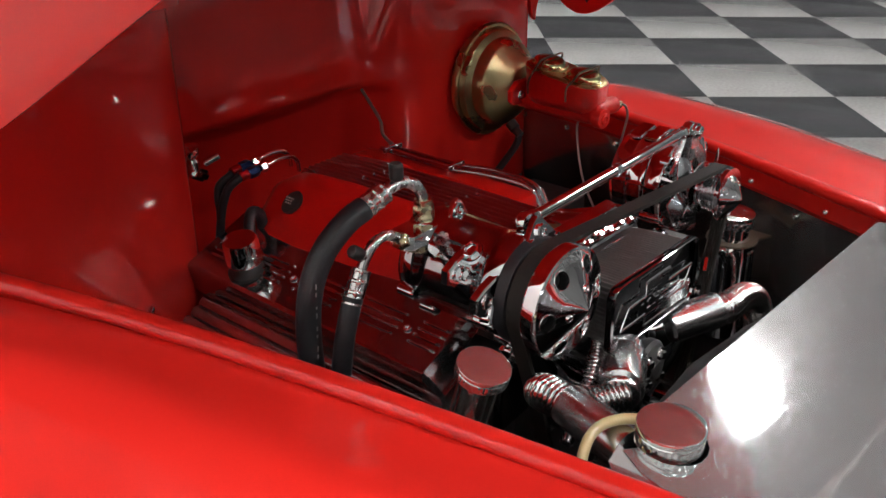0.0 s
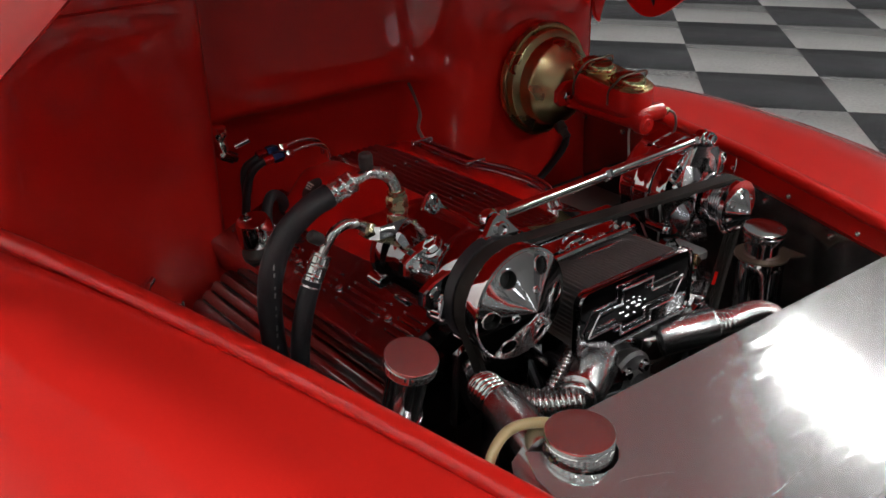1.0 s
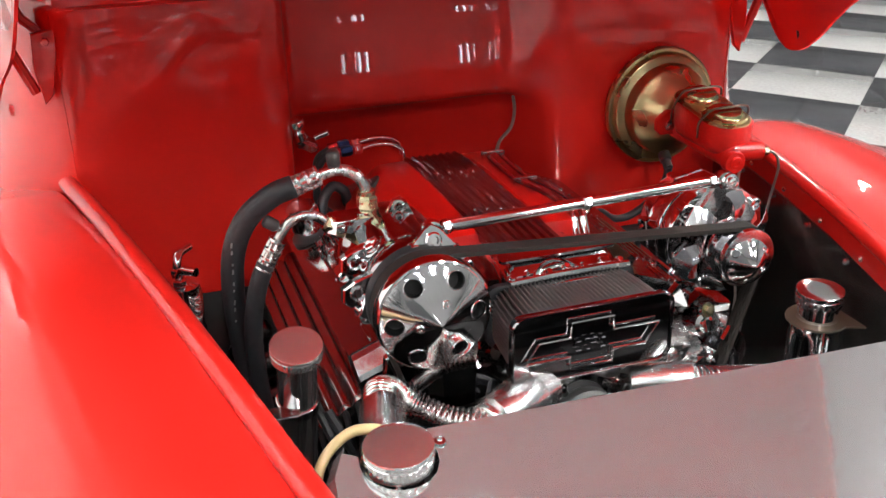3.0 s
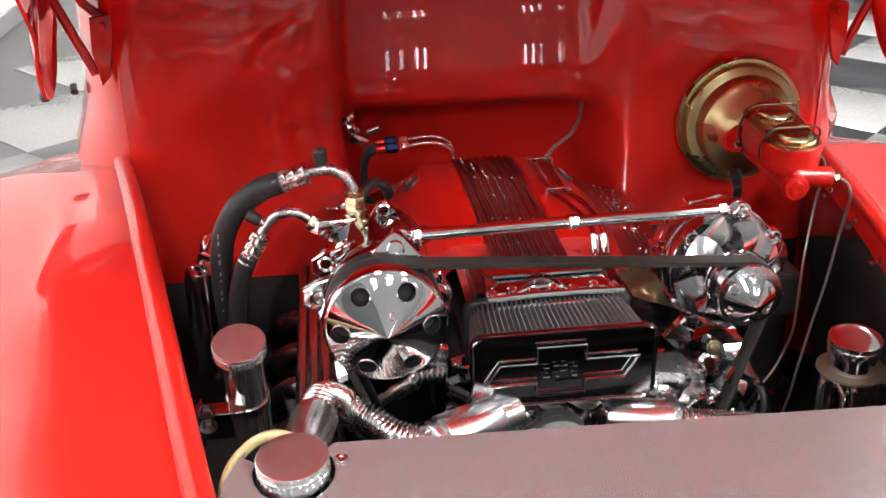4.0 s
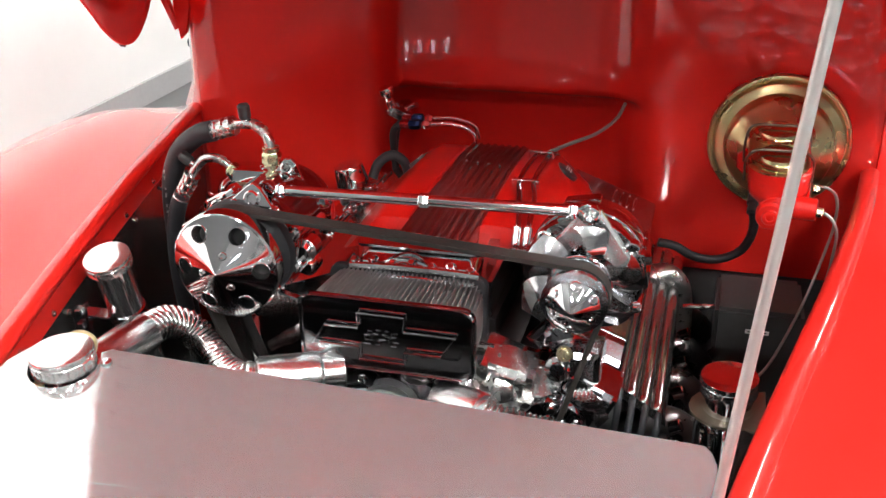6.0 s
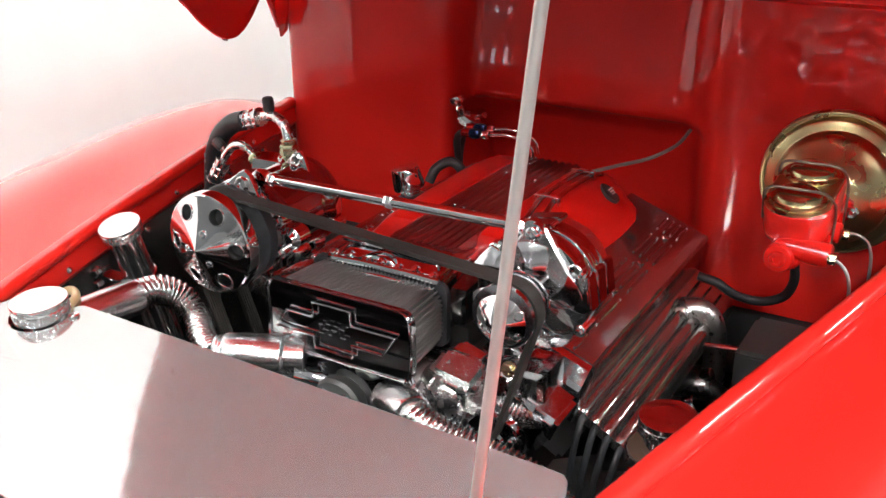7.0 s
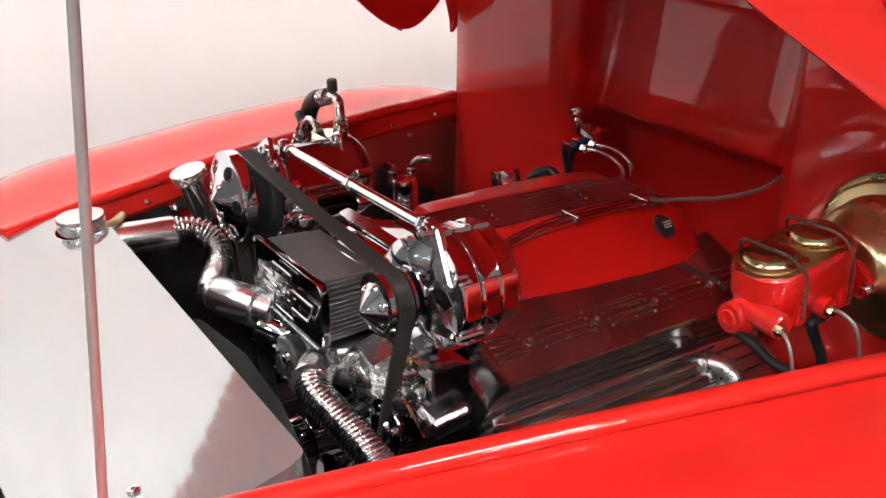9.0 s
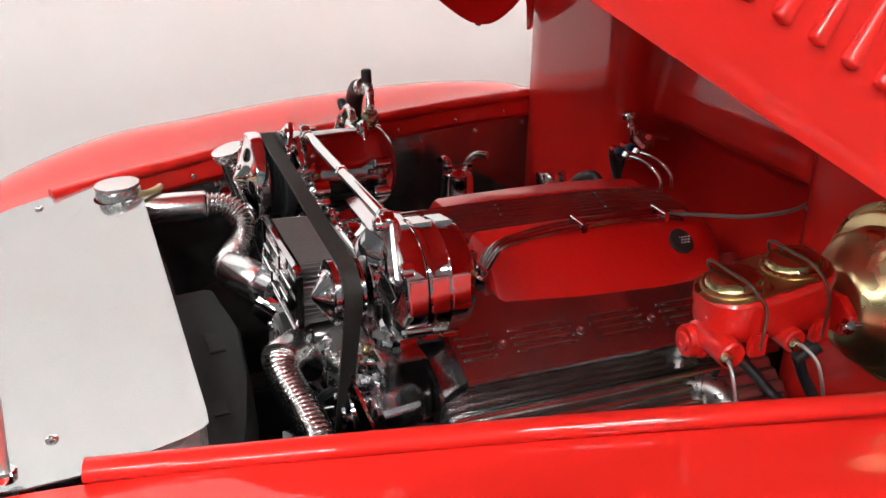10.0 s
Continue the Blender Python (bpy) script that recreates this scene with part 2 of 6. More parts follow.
def sweep(bm, line, radius, n=12, caps=True):
    """A round tube along a line; radius is a number or a function of the share of the way."""
    line = [Vector(q) for q in line]
    x, y, _ = frame_of(line[1] - line[0])
    rings = []
    for i, q in enumerate(line):
        d = (line[min(i + 1, len(line) - 1)] - line[max(i - 1, 0)]).normalized()
        x = (x - d * x.dot(d)).normalized()
        y = d.cross(x)
        r = radius(i / (len(line) - 1)) if callable(radius) else radius
        rings.append([q + (x * math.cos(a) + y * math.sin(a)) * r for a in (2 * math.pi * j / n for j in range(n))])
    return skin(bm, rings, caps=caps)


def even(line, step):
    """The line cut into equal steps."""
    line = [Vector(q) for q in line]
    out, left = [line[0]], step
    for a, b in zip(line[:-1], line[1:]):
        d, l = b - a, (b - a).length
        s = left
        while s < l:
            out.append(a + d * (s / l))
            s += step
        left = s - l
    return out


def corrugated(bm, pts, r, pitch=0.0064, depth=0.0044, n=22):
    line = even(spline(pts, 24), pitch / 8)
    offs = [depth * abs(math.sin(math.pi * k / 8)) ** 0.8 for k in range(8)]
    count = len(line) - 1
    return sweep(bm, line, lambda u: r + 0.001 - depth + offs[round(u * count) % 8], n)


def prism(bm, outline, origin, ux, uy, depth, bev=0.0):
    """An outline in the plane (ux, uy) at origin, thickened along ux x uy."""
    o, ux, uy = Vector(origin), Vector(ux), Vector(uy)
    w = ux.cross(uy).normalized() * depth
    c = V(sum(p[0] for p in outline) / len(outline), sum(p[1] for p in outline) / len(outline), 0)

    def ring(k, inset):
        r = []
        for px, py in outline:
            d = V(px - c.x, py - c.y, 0)
            l = max(d.length, 1e-6)
            d *= (l - inset) / l
            r.append(o + ux * (c.x + d.x) + uy * (c.y + d.y) + w * k)
        return r
    if bev:
        e = bev / depth
        return skin(bm, [ring(0, bev), ring(e, 0), ring(1 - e, 0), ring(1, bev)])
    return skin(bm, [ring(0, 0), ring(1, 0)])


def carve(bm, cutter):
    """The solid less the cutter, worked out once."""
    obs = []
    for b in (bm, cutter):
        bmesh.ops.recalc_face_normals(b, faces=b.faces[:])
        me = bpy.data.meshes.new("tmp")
        b.to_mesh(me)
        b.free()
        obs.append(new("tmp", me))
    mod = obs[0].modifiers.new("cut", "BOOLEAN")
    mod.object, mod.operation, mod.solver = obs[1], "DIFFERENCE", "EXACT"
    out = bmesh.new()
    out.from_mesh(obs[0].evaluated_get(bpy.context.evaluated_depsgraph_get()).to_mesh())
    for o in obs:
        me = o.data
        bpy.data.objects.remove(o)
        bpy.data.meshes.remove(me)
    return out


def round_rect(w, h, r, k=4):
    pts = []
    for cx, cy, a0 in ((w / 2 - r, h / 2 - r, 0), (-w / 2 + r, h / 2 - r, 90), (-w / 2 + r, -h / 2 + r, 180), (w / 2 - r, -h / 2 + r, 270)):
        for i in range(k + 1):
            a = radians(a0 + 90 * i / k)
            pts.append((cx + r * math.cos(a), cy + r * math.sin(a)))
    return pts


def rbox(bm, center, size, bev=0.002, rot=(0, 0, 0)):
    """A box with bevelled edges."""
    t = bmesh.new()
    bmesh.ops.create_cube(t, size=1)
    bmesh.ops.scale(t, vec=size, verts=t.verts)
    if bev:
        bmesh.ops.bevel(t, geom=t.edges[:], offset=min(bev, min(size) * 0.45), segments=2, affect="EDGES")
    bmesh.ops.transform(t, matrix=pose(*center, *rot), verts=t.verts)
    me = bpy.data.meshes.new("tmp")
    t.to_mesh(me)
    t.free()
    bm.from_mesh(me)
    bpy.data.meshes.remove(me)
    return bm


def hexa(bm, p, axis, r, h):
    """A hexagon head with a chamfer."""
    return lathe(bm, p, axis, [(r * 0.9, 0), (r, h * 0.12), (r, h * 0.8), (r * 0.82, h)], 6)


def bolt(bm, p, axis, r=0.006, h=0.005):
    a = Vector(axis).normalized()
    cyl(bm, p, Vector(p) + a * 0.0015, r * 1.5, 14)
    hexa(bm, Vector(p) + a * 0.0015, a, r, h)
    return bm


def button(bm, p, axis, r=0.006, h=0.004):
    """A domed screw head with a socket."""
    return lathe(bm, p, axis, [(r, 0), (r, h * 0.3), (r * 0.85, h * 0.75), (r * 0.5, h), (r * 0.4, h), (r * 0.38, h * 0.4), (0, h * 0.4)], 14)


# ---- the room ----
def slab(name, center, size, mat, label, category, kind="structure"):
    bm = bmesh.new()
    rbox(bm, center, size, 0)
    return single(name, bm, mat, (center[0], center[1], center[2] - size[2] / 2), label, category, kind=kind)


WX, RX, FY, BY = -2.084, 9.5, -9.0, 11.0
floor_ob = slab("floor", ((WX + RX) / 2, (FY + BY) / 2, -0.06), (RX - WX + 0.4, BY - FY + 0.4, 0.11), GROUT, "showroom floor of grey and dark checker tiles", "floor")
# the white wall stops here; an unseen dark stretch is added for darker reflections
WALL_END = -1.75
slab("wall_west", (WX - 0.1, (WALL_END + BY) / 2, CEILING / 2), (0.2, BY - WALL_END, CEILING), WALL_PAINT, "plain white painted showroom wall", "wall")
slab("unseen_dark_wall", (WX - 0.1, (FY + WALL_END) / 2, CEILING / 2), (0.2, WALL_END - FY, CEILING), DARK_REFLECTION, "unseen dark wall added to keep reflections in the red paint dark", "wall")
slab("wall_east", (RX + 0.1, (FY + BY) / 2, CEILING / 2), (0.2, BY - FY, CEILING), FAR_WALL, "plain grey painted showroom wall", "wall")
slab("wall_north", ((WX + RX) / 2, BY + 0.1, CEILING / 2), (RX - WX + 0.4, 0.2, CEILING), FAR_WALL, "plain grey painted showroom wall", "wall")
slab("wall_south", ((WX + RX) / 2, FY - 0.1, CEILING / 2), (RX - WX + 0.4, 0.2, CEILING), PALE_WALL, "plain pale painted showroom wall", "wall")
slab("ceiling", ((WX + RX) / 2, (FY + BY) / 2, CEILING + 0.1), (RX - WX + 0.4, BY - FY + 0.4, 0.2), CEIL, "pale board ceiling of the showroom", "ceiling")
slab("baseboard", (WX + 0.008, (WALL_END + BY) / 2, 0.05), (0.016, BY - WALL_END, 0.10), BASE_TRIM, "grey vinyl skirting along the white wall", "baseboard")


def light_fixture(x, y):
    t = thing("ceiling_light", (x, y, CEILING - 0.35), "white high-bay ceiling light with six fluorescent tubes", "lamp", "ceiling lights")
    bm = bmesh.new()
    rbox(bm, (x, y, CEILING - 0.27), (0.62, 1.25, 0.05), 0.004)
    part("housing", bm, WALL_PAINT, t)
    for i in range(5):
        bm = bmesh.new()
        cyl(bm, (x - 0.22 + 0.11 * i, y - 0.58, CEILING - 0.32), (x - 0.22 + 0.11 * i, y + 0.58, CEILING - 0.32), 0.02, 10)
        part("fluorescent_tube", bm, TUBE_LIGHT, t)
    for sy in (-0.45, 0.45):
        bm = bmesh.new()
        cyl(bm, (x, y + sy, CEILING - 0.25), (x, y + sy, CEILING), 0.004, 6)
        part("hanger", bm, STEEL, t)
    return t


for lx in (-0.7, 2.6, 5.4):
    for ly in (-4.9, -2.2, 1.05 if lx > 3 else 0.8, 4.2, 7.6):
        if ly != 4.2 or lx == 2.6:
            light_fixture(lx, ly)

# ---- tube lights on the wall in front of the car ----
def wall_light(x, z):
    t = thing("wall_light", (x, FY + 0.03, z - 0.36), "dark wall light with five upright fluorescent tubes", "lamp", "wall lights")
    bm = bmesh.new()
    rbox(bm, (x, FY + 0.03, z), (0.52, 0.05, 0.72), 0.004)
    part("housing", bm, BLACK_METAL, t)
    for i in range(5):
        bm = bmesh.new()
        cyl(bm, (x - 0.18 + 0.09 * i, FY + 0.085, z - 0.30), (x - 0.18 + 0.09 * i, FY + 0.085, z + 0.30), 0.013, 10)
        part("fluorescent_tube", bm, WALL_TUBE, t)


for lx in (-0.85, 0.65, 2.15, 3.65):
    wall_light(lx, 1.5)

# ---- the car body ----
LEVEL = pose(0.0237, -0.0061, 0.0029, -0.425, -1.606, 0.177)
car = thing("car", (0, 0.2, 0.0), "red vintage car with raised hood and open engine bay", "car")
LEFT_BEAD = [(-0.3505, -0.26, 0.7668), (-0.3786, -0.148, 0.7784), (-0.4145, 0.003, 0.7904), (-0.45, 0.155, 0.7987), (-0.4857, 0.307, 0.8033), (-0.5223, 0.458, 0.8042), (-0.5604, 0.61, 0.8018)]
RIGHT_BEAD = [(0.3447, -0.25, 0.7561), (0.3783, -0.107, 0.7614), (0.415, 0.037, 0.7677), (0.4515, 0.18, 0.7725), (0.4845, 0.323, 0.7737), (0.5145, 0.467, 0.773), (0.538, 0.61, 0.771)]


def bead_at(bead, y):
    pts = spline(bead, 8)
    if y <= pts[0].y:
        d = (pts[1] - pts[0])
        return pts[0] + d * ((y - pts[0].y) / d.y)
    for a, b in zip(pts[:-1], pts[1:]):
        if a.y <= y <= b.y:
            return a.lerp(b, (y - a.y) / (b.y - a.y))
    d = (pts[-1] - pts[-2])
    return pts[-1] + d * ((y - pts[-1].y) / d.y)


def piecewise(table, v):
    """A smooth line through (place, value) pairs."""
    xs, ys = [p[0] for p in table], [p[1] for p in table]
    if v <= xs[0]:
        return ys[0]
    if v >= xs[-1]:
        return ys[-1]
    n = len(xs)
    slope = [(ys[min(i + 1, n - 1)] - ys[max(i - 1, 0)]) / (xs[min(i + 1, n - 1)] - xs[max(i - 1, 0)]) for i in range(n)]
    for i in range(n - 1):
        if v <= xs[i + 1]:
            h = xs[i + 1] - xs[i]
            u = (v - xs[i]) / h
            return (ys[i] * (2 * u ** 3 - 3 * u * u + 1) + slope[i] * h * (u ** 3 - 2 * u * u + u) + ys[i + 1] * (3 * u * u - 2 * u ** 3) + slope[i + 1] * h * (u ** 3 - u * u))


SECTION = [(0.010, -0.012), (0.018, -0.0118), (0.03, -0.0115), (0.07, -0.009), (0.10, -0.0045), (0.14, -0.0015), (0.18, -0.0065), (0.22, -0.0175), (0.30, -0.0456), (0.38, -0.0911), (0.43, -0.128), (0.46, -0.160), (0.48, -0.205), (0.49, -0.26), (0.495, -0.36), (0.49, -0.5)]
DROP = [(-1.0, 0.45), (-0.7, 0.2284), (-0.4, 0.0415), (-0.2, -0.008), (0.0, -0.0066), (0.2, -0.0042), (0.5, 0.0091), (0.75, 0.0425), (1.1, 0.1177), (1.7, 0.4385)]


def fender(side, bead):
    rings = []
    arc_ = [0.0]
    for (a, b), (c, d) in zip(SECTION[:-1], SECTION[1:]):
        arc_.append(arc_[-1] + math.hypot(c - a, d - b))
    dense = []
    for i in range(41):
        q = arc_[-1] * (i / 40) ** 1.25
        dense.append((piecewise(list(zip(arc_, [p[0] for p in SECTION])), q), piecewise(list(zip(arc_, [p[1] for p in SECTION])), q)))
    for i in range(101):
        y = -1.0 + 2.8 * i / 100
        b = bead_at(bead, min(y, 0.75))
        x0 = b.x + side * 0.01 * max(0.0, min(1.0, (y - 0.60) / 0.15))
        k = piecewise(DROP, y)
        rings.append([V(x0 + side * d, y, max(b.z + h - 0.028 * side * d - 0.12 * max(0.0, min(y, 0.9) - 0.62) - k * (1.0 - 0.6 * math.exp(-((d / 0.09) ** 2))), 0.12)) for d, h in dense])
    bm = bmesh.new()
    skin(bm, rings, closed=False)
    thicken(bm, 0.003)
    return bm


for side, bead in ((-1, LEFT_BEAD), (1, RIGHT_BEAD)):
    f = part("fender", fender(side, bead), RED, car, "glossy red front fender")
    bm = bmesh.new()
    roll = spline(bead, 10)
    rings = []
    for i, q in enumerate(roll):
        d = (roll[min(i + 1, len(roll) - 1)] - roll[max(i - 1, 0)]).normalized()
        x_ = d.cross(V(0, 0, 1)).normalized()
        rings.append([q + V(0, 0, -0.004) + x_ * (0.0135 * math.cos(a)) + V(0, 0, 0.010) * math.sin(a) for a in (2 * math.pi * k / 18 for k in range(18))])
    skin(bm, rings)
    part("bead", bm, RED, f, "rolled red bead along the fender's inner edge")
    # flange below the bead and the steel inner panel
    bm = bmesh.new()
    line = even(spline(bead, 10), 0.03)
    end = Vector(bead[-1])
    line += [end, end + V(side * 0.004, 0.05, 0.002), end + V(side * 0.02, 0.14, 0.0)]
    rings = [[q + V(-side * 0.004, 0, -0.004), q + V(-side * 0.010, 0, -0.020), q + V(-side * 0.012, 0, -0.038), q + V(-side * 0.006, 0, -0.046), q + V(side * 0.004, 0, -0.046), q + V(side * 0.006, 0, -0.004)] for q in line]
    skin(bm, rings)
    ap = part("inner_flange", bm, RED, car, "red inner fender flange with bolts")
    bm = bmesh.new()
    rings = [[q + V(-side * 0.004, 0, -0.030), q + V(side * 0.004, 0, -0.16), q + V(side * 0.03, 0, -0.30), q + V(side * 0.035, 0, -0.55), q + V(side * 0.04, 0, -0.55), q + V(side * 0.004, 0, -0.030)] for q in line]
    skin(bm, rings)
    part("inner_panel", bm, PANEL, car, "dark polished inner fender panel")
    for y in (-0.05, 0.08, 0.2, 0.32, 0.44, 0.55):
        q = bead_at(bead, y)
        bm = bmesh.new()
        button(bm, q + V(-side * 0.0112, 0, -0.029), (-side, 0, 0.15), 0.0045, 0.003)
        part("screw", bm, CHROME, ap)
        bm = bmesh.new()
        button(bm, bead_at(bead, y + 0.05) + V(-side * 0.0035, 0, -0.060), (-side, 0, 0.05), 0.0048, 0.003)
        part("screw", bm, CHROME, ap)

# firewall: a plan line raised through several heights
FW_SIDE_Y = 0.602


def firewall_plan(center_y):
    return [(-0.600, 0.70), (-0.575, 0.645), (-0.553, 0.612), (-0.538, 0.603), (-0.50, FW_SIDE_Y), (-0.40, FW_SIDE_Y), (-0.27, FW_SIDE_Y), (-0.24, 0.606), (-0.228, 0.618), (-0.221, 0.64),
            (-0.214, center_y - 0.012), (-0.20, center_y), (-0.1, center_y), (0.0, center_y), (0.10, center_y), (0.135, center_y), (0.158, center_y - 0.004), (0.182, center_y - 0.022), (0.205, 0.625), (0.235, 0.606), (0.275, FW_SIDE_Y),
            (0.40, FW_SIDE_Y), (0.50, FW_SIDE_Y), (0.535, 0.603), (0.551, 0.612), (0.575, 0.645), (0.600, 0.70)]


bm = bmesh.new()
levels = [(0.59, 0.735), (0.70, 0.735), (0.80, 0.735), (0.822, 0.728), (0.834, 0.700), (0.840, 0.682), (0.852, 0.676), (0.90, 0.682), (0.97, 0.694), (1.03, 0.704), (1.045, 0.70), (1.055, 0.66), (1.06, 0.64), (1.20, 0.66)]
rings = []
for z, cy in levels:
    over = -0.03 if z > 1.05 else 0.0
    rings.append([V(x, y + (over if abs(x) < 0.54 else 0), z) for x, y in firewall_plan(cy)])
skin(bm, rings, closed=False)
thicken(bm, 0.002)
firewall = part("firewall", bm, RED, car, "glossy red recessed firewall panel", angle=50)
bm = bmesh.new()
skin(bm, [[V(x, y + 0.004, z) for x, y in firewall_plan(0.735)] for z in (0.28, 0.592)], closed=False)
thicken(bm, 0.002)
part("toe_board", bm, PLASTIC, car, "black lower toe board")

# cowl sides behind the firewall, reaching back along the cabin
for side in (-1, 1):
    rings = []
    for y, x in ((0.607, 0.546), (0.62, 0.558), (0.66, 0.585), (0.75, 0.625), (0.9, 0.66), (1.3, 0.72), (2.2, 0.78)):
        g = min(1.0, max(0.0, (y - 0.607) / 0.14))
        rings.append([V(side * (x + e * g), y, z) for e, z in ((0.03, 0.35), (0.02, 0.6), (0.035, 0.76), (0.018, 0.80), (0.004, 0.86), (0.0, 0.95), (-0.005, 1.1), (-0.02, 1.25), (-0.06, 1.32))])
    bm = bmesh.new()
    skin(bm, rings, closed=False)
    thicken(bm, 0.003)
    part("cowl_side", bm, RED, car, "red cowl side panel")
bm = bmesh.new()
skin(bm, [[V(x, y, 1.32 - 0.25 * abs(x / 0.75) ** 3) for x in (-0.72, -0.5, -0.25, 0, 0.25, 0.5, 0.72)] for y in (0.72, 1.0, 1.6, 2.2)], closed=False)
thicken(bm, 0.004)
part("cowl_top", bm, RED, car, "red cowl top")

# hood, raised, hinged at the cowl
HOOD_EDGE = [(0.630, 0.648, 0.985), (0.632, 0.630, 0.962), (0.632, 0.605, 0.936), (0.632, 0.575, 0.915), (0.631, 0.545, 0.908), (0.627, 0.508, 0.918), (0.618, 0.46, 0.949), (0.603, 0.41, 0.988), (0.578, 0.33, 1.040), (0.545, 0.15, 1.152), (0.495, -0.1, 1.31), (0.42, -0.32, 1.45), (0.30, -0.47, 1.545)]
HOOD_UP = V(0, 0.54, 0.842)
hood_rings = []
for p in spline(HOOD_EDGE, 5):
    k = max(0.25, min(1.0, (p.y + 0.75) / 1.0))
    hood_rings.append([V(s * p.x * f, p.y, p.z - s * 0.011) + HOOD_UP * (h * k) for s, f, h in (
        [(-1, 1.0, 0.0), (-1, 1.01, 0.03), (-1, 1.0, 0.14), (-1, 0.95, 0.25), (-1, 0.85, 0.33), (-1, 0.65, 0.39), (-1, 0.35, 0.42), (1, 0.0, 0.43), (1, 0.35, 0.42), (1, 0.65, 0.39), (1, 0.85, 0.33), (1, 0.95, 0.25), (1, 1.0, 0.14), (1, 1.01, 0.03), (1, 1.0, 0.0)])])
bm = bmesh.new()
skin(bm, hood_rings, closed=False)
thicken(bm, 0.004)
hood = part("hood", bm, RED, car, "raised red hood with louvred sides")

# ---- wheels, so that the car stands on the floor ----
def wheel(x, y, side):
    z = 0.307 - 0.028 * x + 0.0074 * y
    w = part("wheel", lathe(bmesh.new(), (x, y, z), (side, 0, 0), [(0.16, -0.09), (0.19, -0.09), (0.20, 0.07), (0.16, 0.085), (0.05, 0.06), (0.05, -0.05)], 32), STEEL, car, "steel road wheel")
    part("tyre", lathe(bmesh.new(), (x, y, z), (side, 0, 0), [(0.20, -0.10), (0.28, -0.105), (0.31, -0.08), (0.31, 0.06), (0.28, 0.095), (0.20, 0.09)], 32), RUBBER, w, "black rubber tyre")


for sd in (-1, 1):
    wheel(sd * 0.72, 0.1, sd)
    wheel(sd * 0.72, 2.9, sd)
bm = bmesh.new()
for sd in (-1, 1):
    rbox(bm, (sd * 0.36, 0.9, 0.34), (0.06, 3.6, 0.10), 0.006)
for y in (-0.42, 0.25, 0.95):
    rbox(bm, (0, y, 0.33), (0.76, 0.10, 0.06), 0.006)
cyl(bm, (-0.72, 0.1, 0.31), (0.72, 0.1, 0.31), 0.03, 12)
cyl(bm, (-0.72, 2.9, 0.31), (0.72, 2.9, 0.31), 0.03, 12)
part("chassis", bm, BLACK_METAL, car, "black steel chassis rails")
bm = bmesh.new()
rbox(bm, (0, 1.5, 0.72), (1.3, 1.4, 0.7), 0.08)
part("cabin", bm, PLASTIC, car, "dark cabin behind the firewall")
bm = bmesh.new()
rbox(bm, (0, -0.52, 0.45), (0.56, 0.18, 0.55), 0.06)
part("nose", bm, RED, car, "red nose panel")

# ---- radiator and its cover ----
COVER_X, COVER_Y = V(1, 0, -0.027), V(0, 1, 0.17)
COVER_O = V(0, -0.138, 0.773)


def on_cover(x, y, up=0.0):
    return COVER_O + COVER_X * x + COVER_Y * (y + 0.138) + V(0, 0, up)


CAP_X, CAP_Y = -0.291, -0.168
outline = [(-0.256, -0.138)]
outline += [(CAP_X + 0.0355 * math.cos(radians(a)), CAP_Y + 0.0355 * math.sin(radians(a))) for a in range(40, -201, -20)]
outline += [(-0.337, -0.148), (-0.350, -0.175), (-0.354, -0.215), (-0.354, -0.262), (-0.345, -0.31), (-0.32, -0.365), (0.0, -0.375), (0.31, -0.365), (0.332, -0.30), (0.340, -0.25), (0.339, -0.20), (0.335, -0.160), (0.330, -0.145), (0.324, -0.139), (0.312, -0.138)]
bm = bmesh.new()
prism(bm, [(x, y + 0.138) for x, y in outline], COVER_O - V(0, 0, 0.0016), COVER_X, COVER_Y, 0.0016)
cover = thing("radiator_cover", on_cover(0, -0.25), "brushed aluminium sheet cover over the radiator", "cover")
part("sheet", bm, SHEET, cover)
bm = bmesh.new()
skin(bm, [[on_cover(x, y, -0.002), on_cover(x - 0.002, y, -0.002), on_cover(x + 0.006, y, -0.040), on_cover(x + 0.008, y, -0.040)] for x, y in ((0.322, -0.141), (0.331, -0.150), (0.336, -0.175), (0.337, -0.205))])
part("side_flange", bm, SHEET, cover)
bm = bmesh.new()
fold = [(-0.333, -0.142), (-0.339, -0.158), (-0.348, -0.182), (-0.353, -0.215), (-0.354, -0.262), (-0.346, -0.310)]
skin(bm, [[on_cover(x, y, 0.0), on_cover(x, y, -0.0016), on_cover(x - 0.017 * k, y + 0.004, -0.030 * k), on_cover(x - 0.018 * k, y + 0.004, -0.029 * k)] for (x, y), k in zip(fold, (0.55, 0.8, 1.0, 0.95, 0.6, 0.3))])
part("side_flange", bm, SHEET, cover)
bm = bmesh.new()
skin(bm, [[on_cover(x, -0.139, -0.002), on_cover(x, -0.1375, -0.002), on_cover(x, -0.1365, -0.014), on_cover(x, -0.138, -0.014)] for x in (-0.255, 0.0, 0.30)])
part("rear_lip", bm, SHEET, cover)
for x, y in ((-0.250, -0.158), (-0.315, -0.277), (-0.306, -0.337), (0.271, -0.276), (0.311, -0.345)):
    bm = bmesh.new()
    button(bm, on_cover(x, y), (0, -0.17, 1), 0.0062, 0.0035)
    part("screw", bm, CHROME, cover)


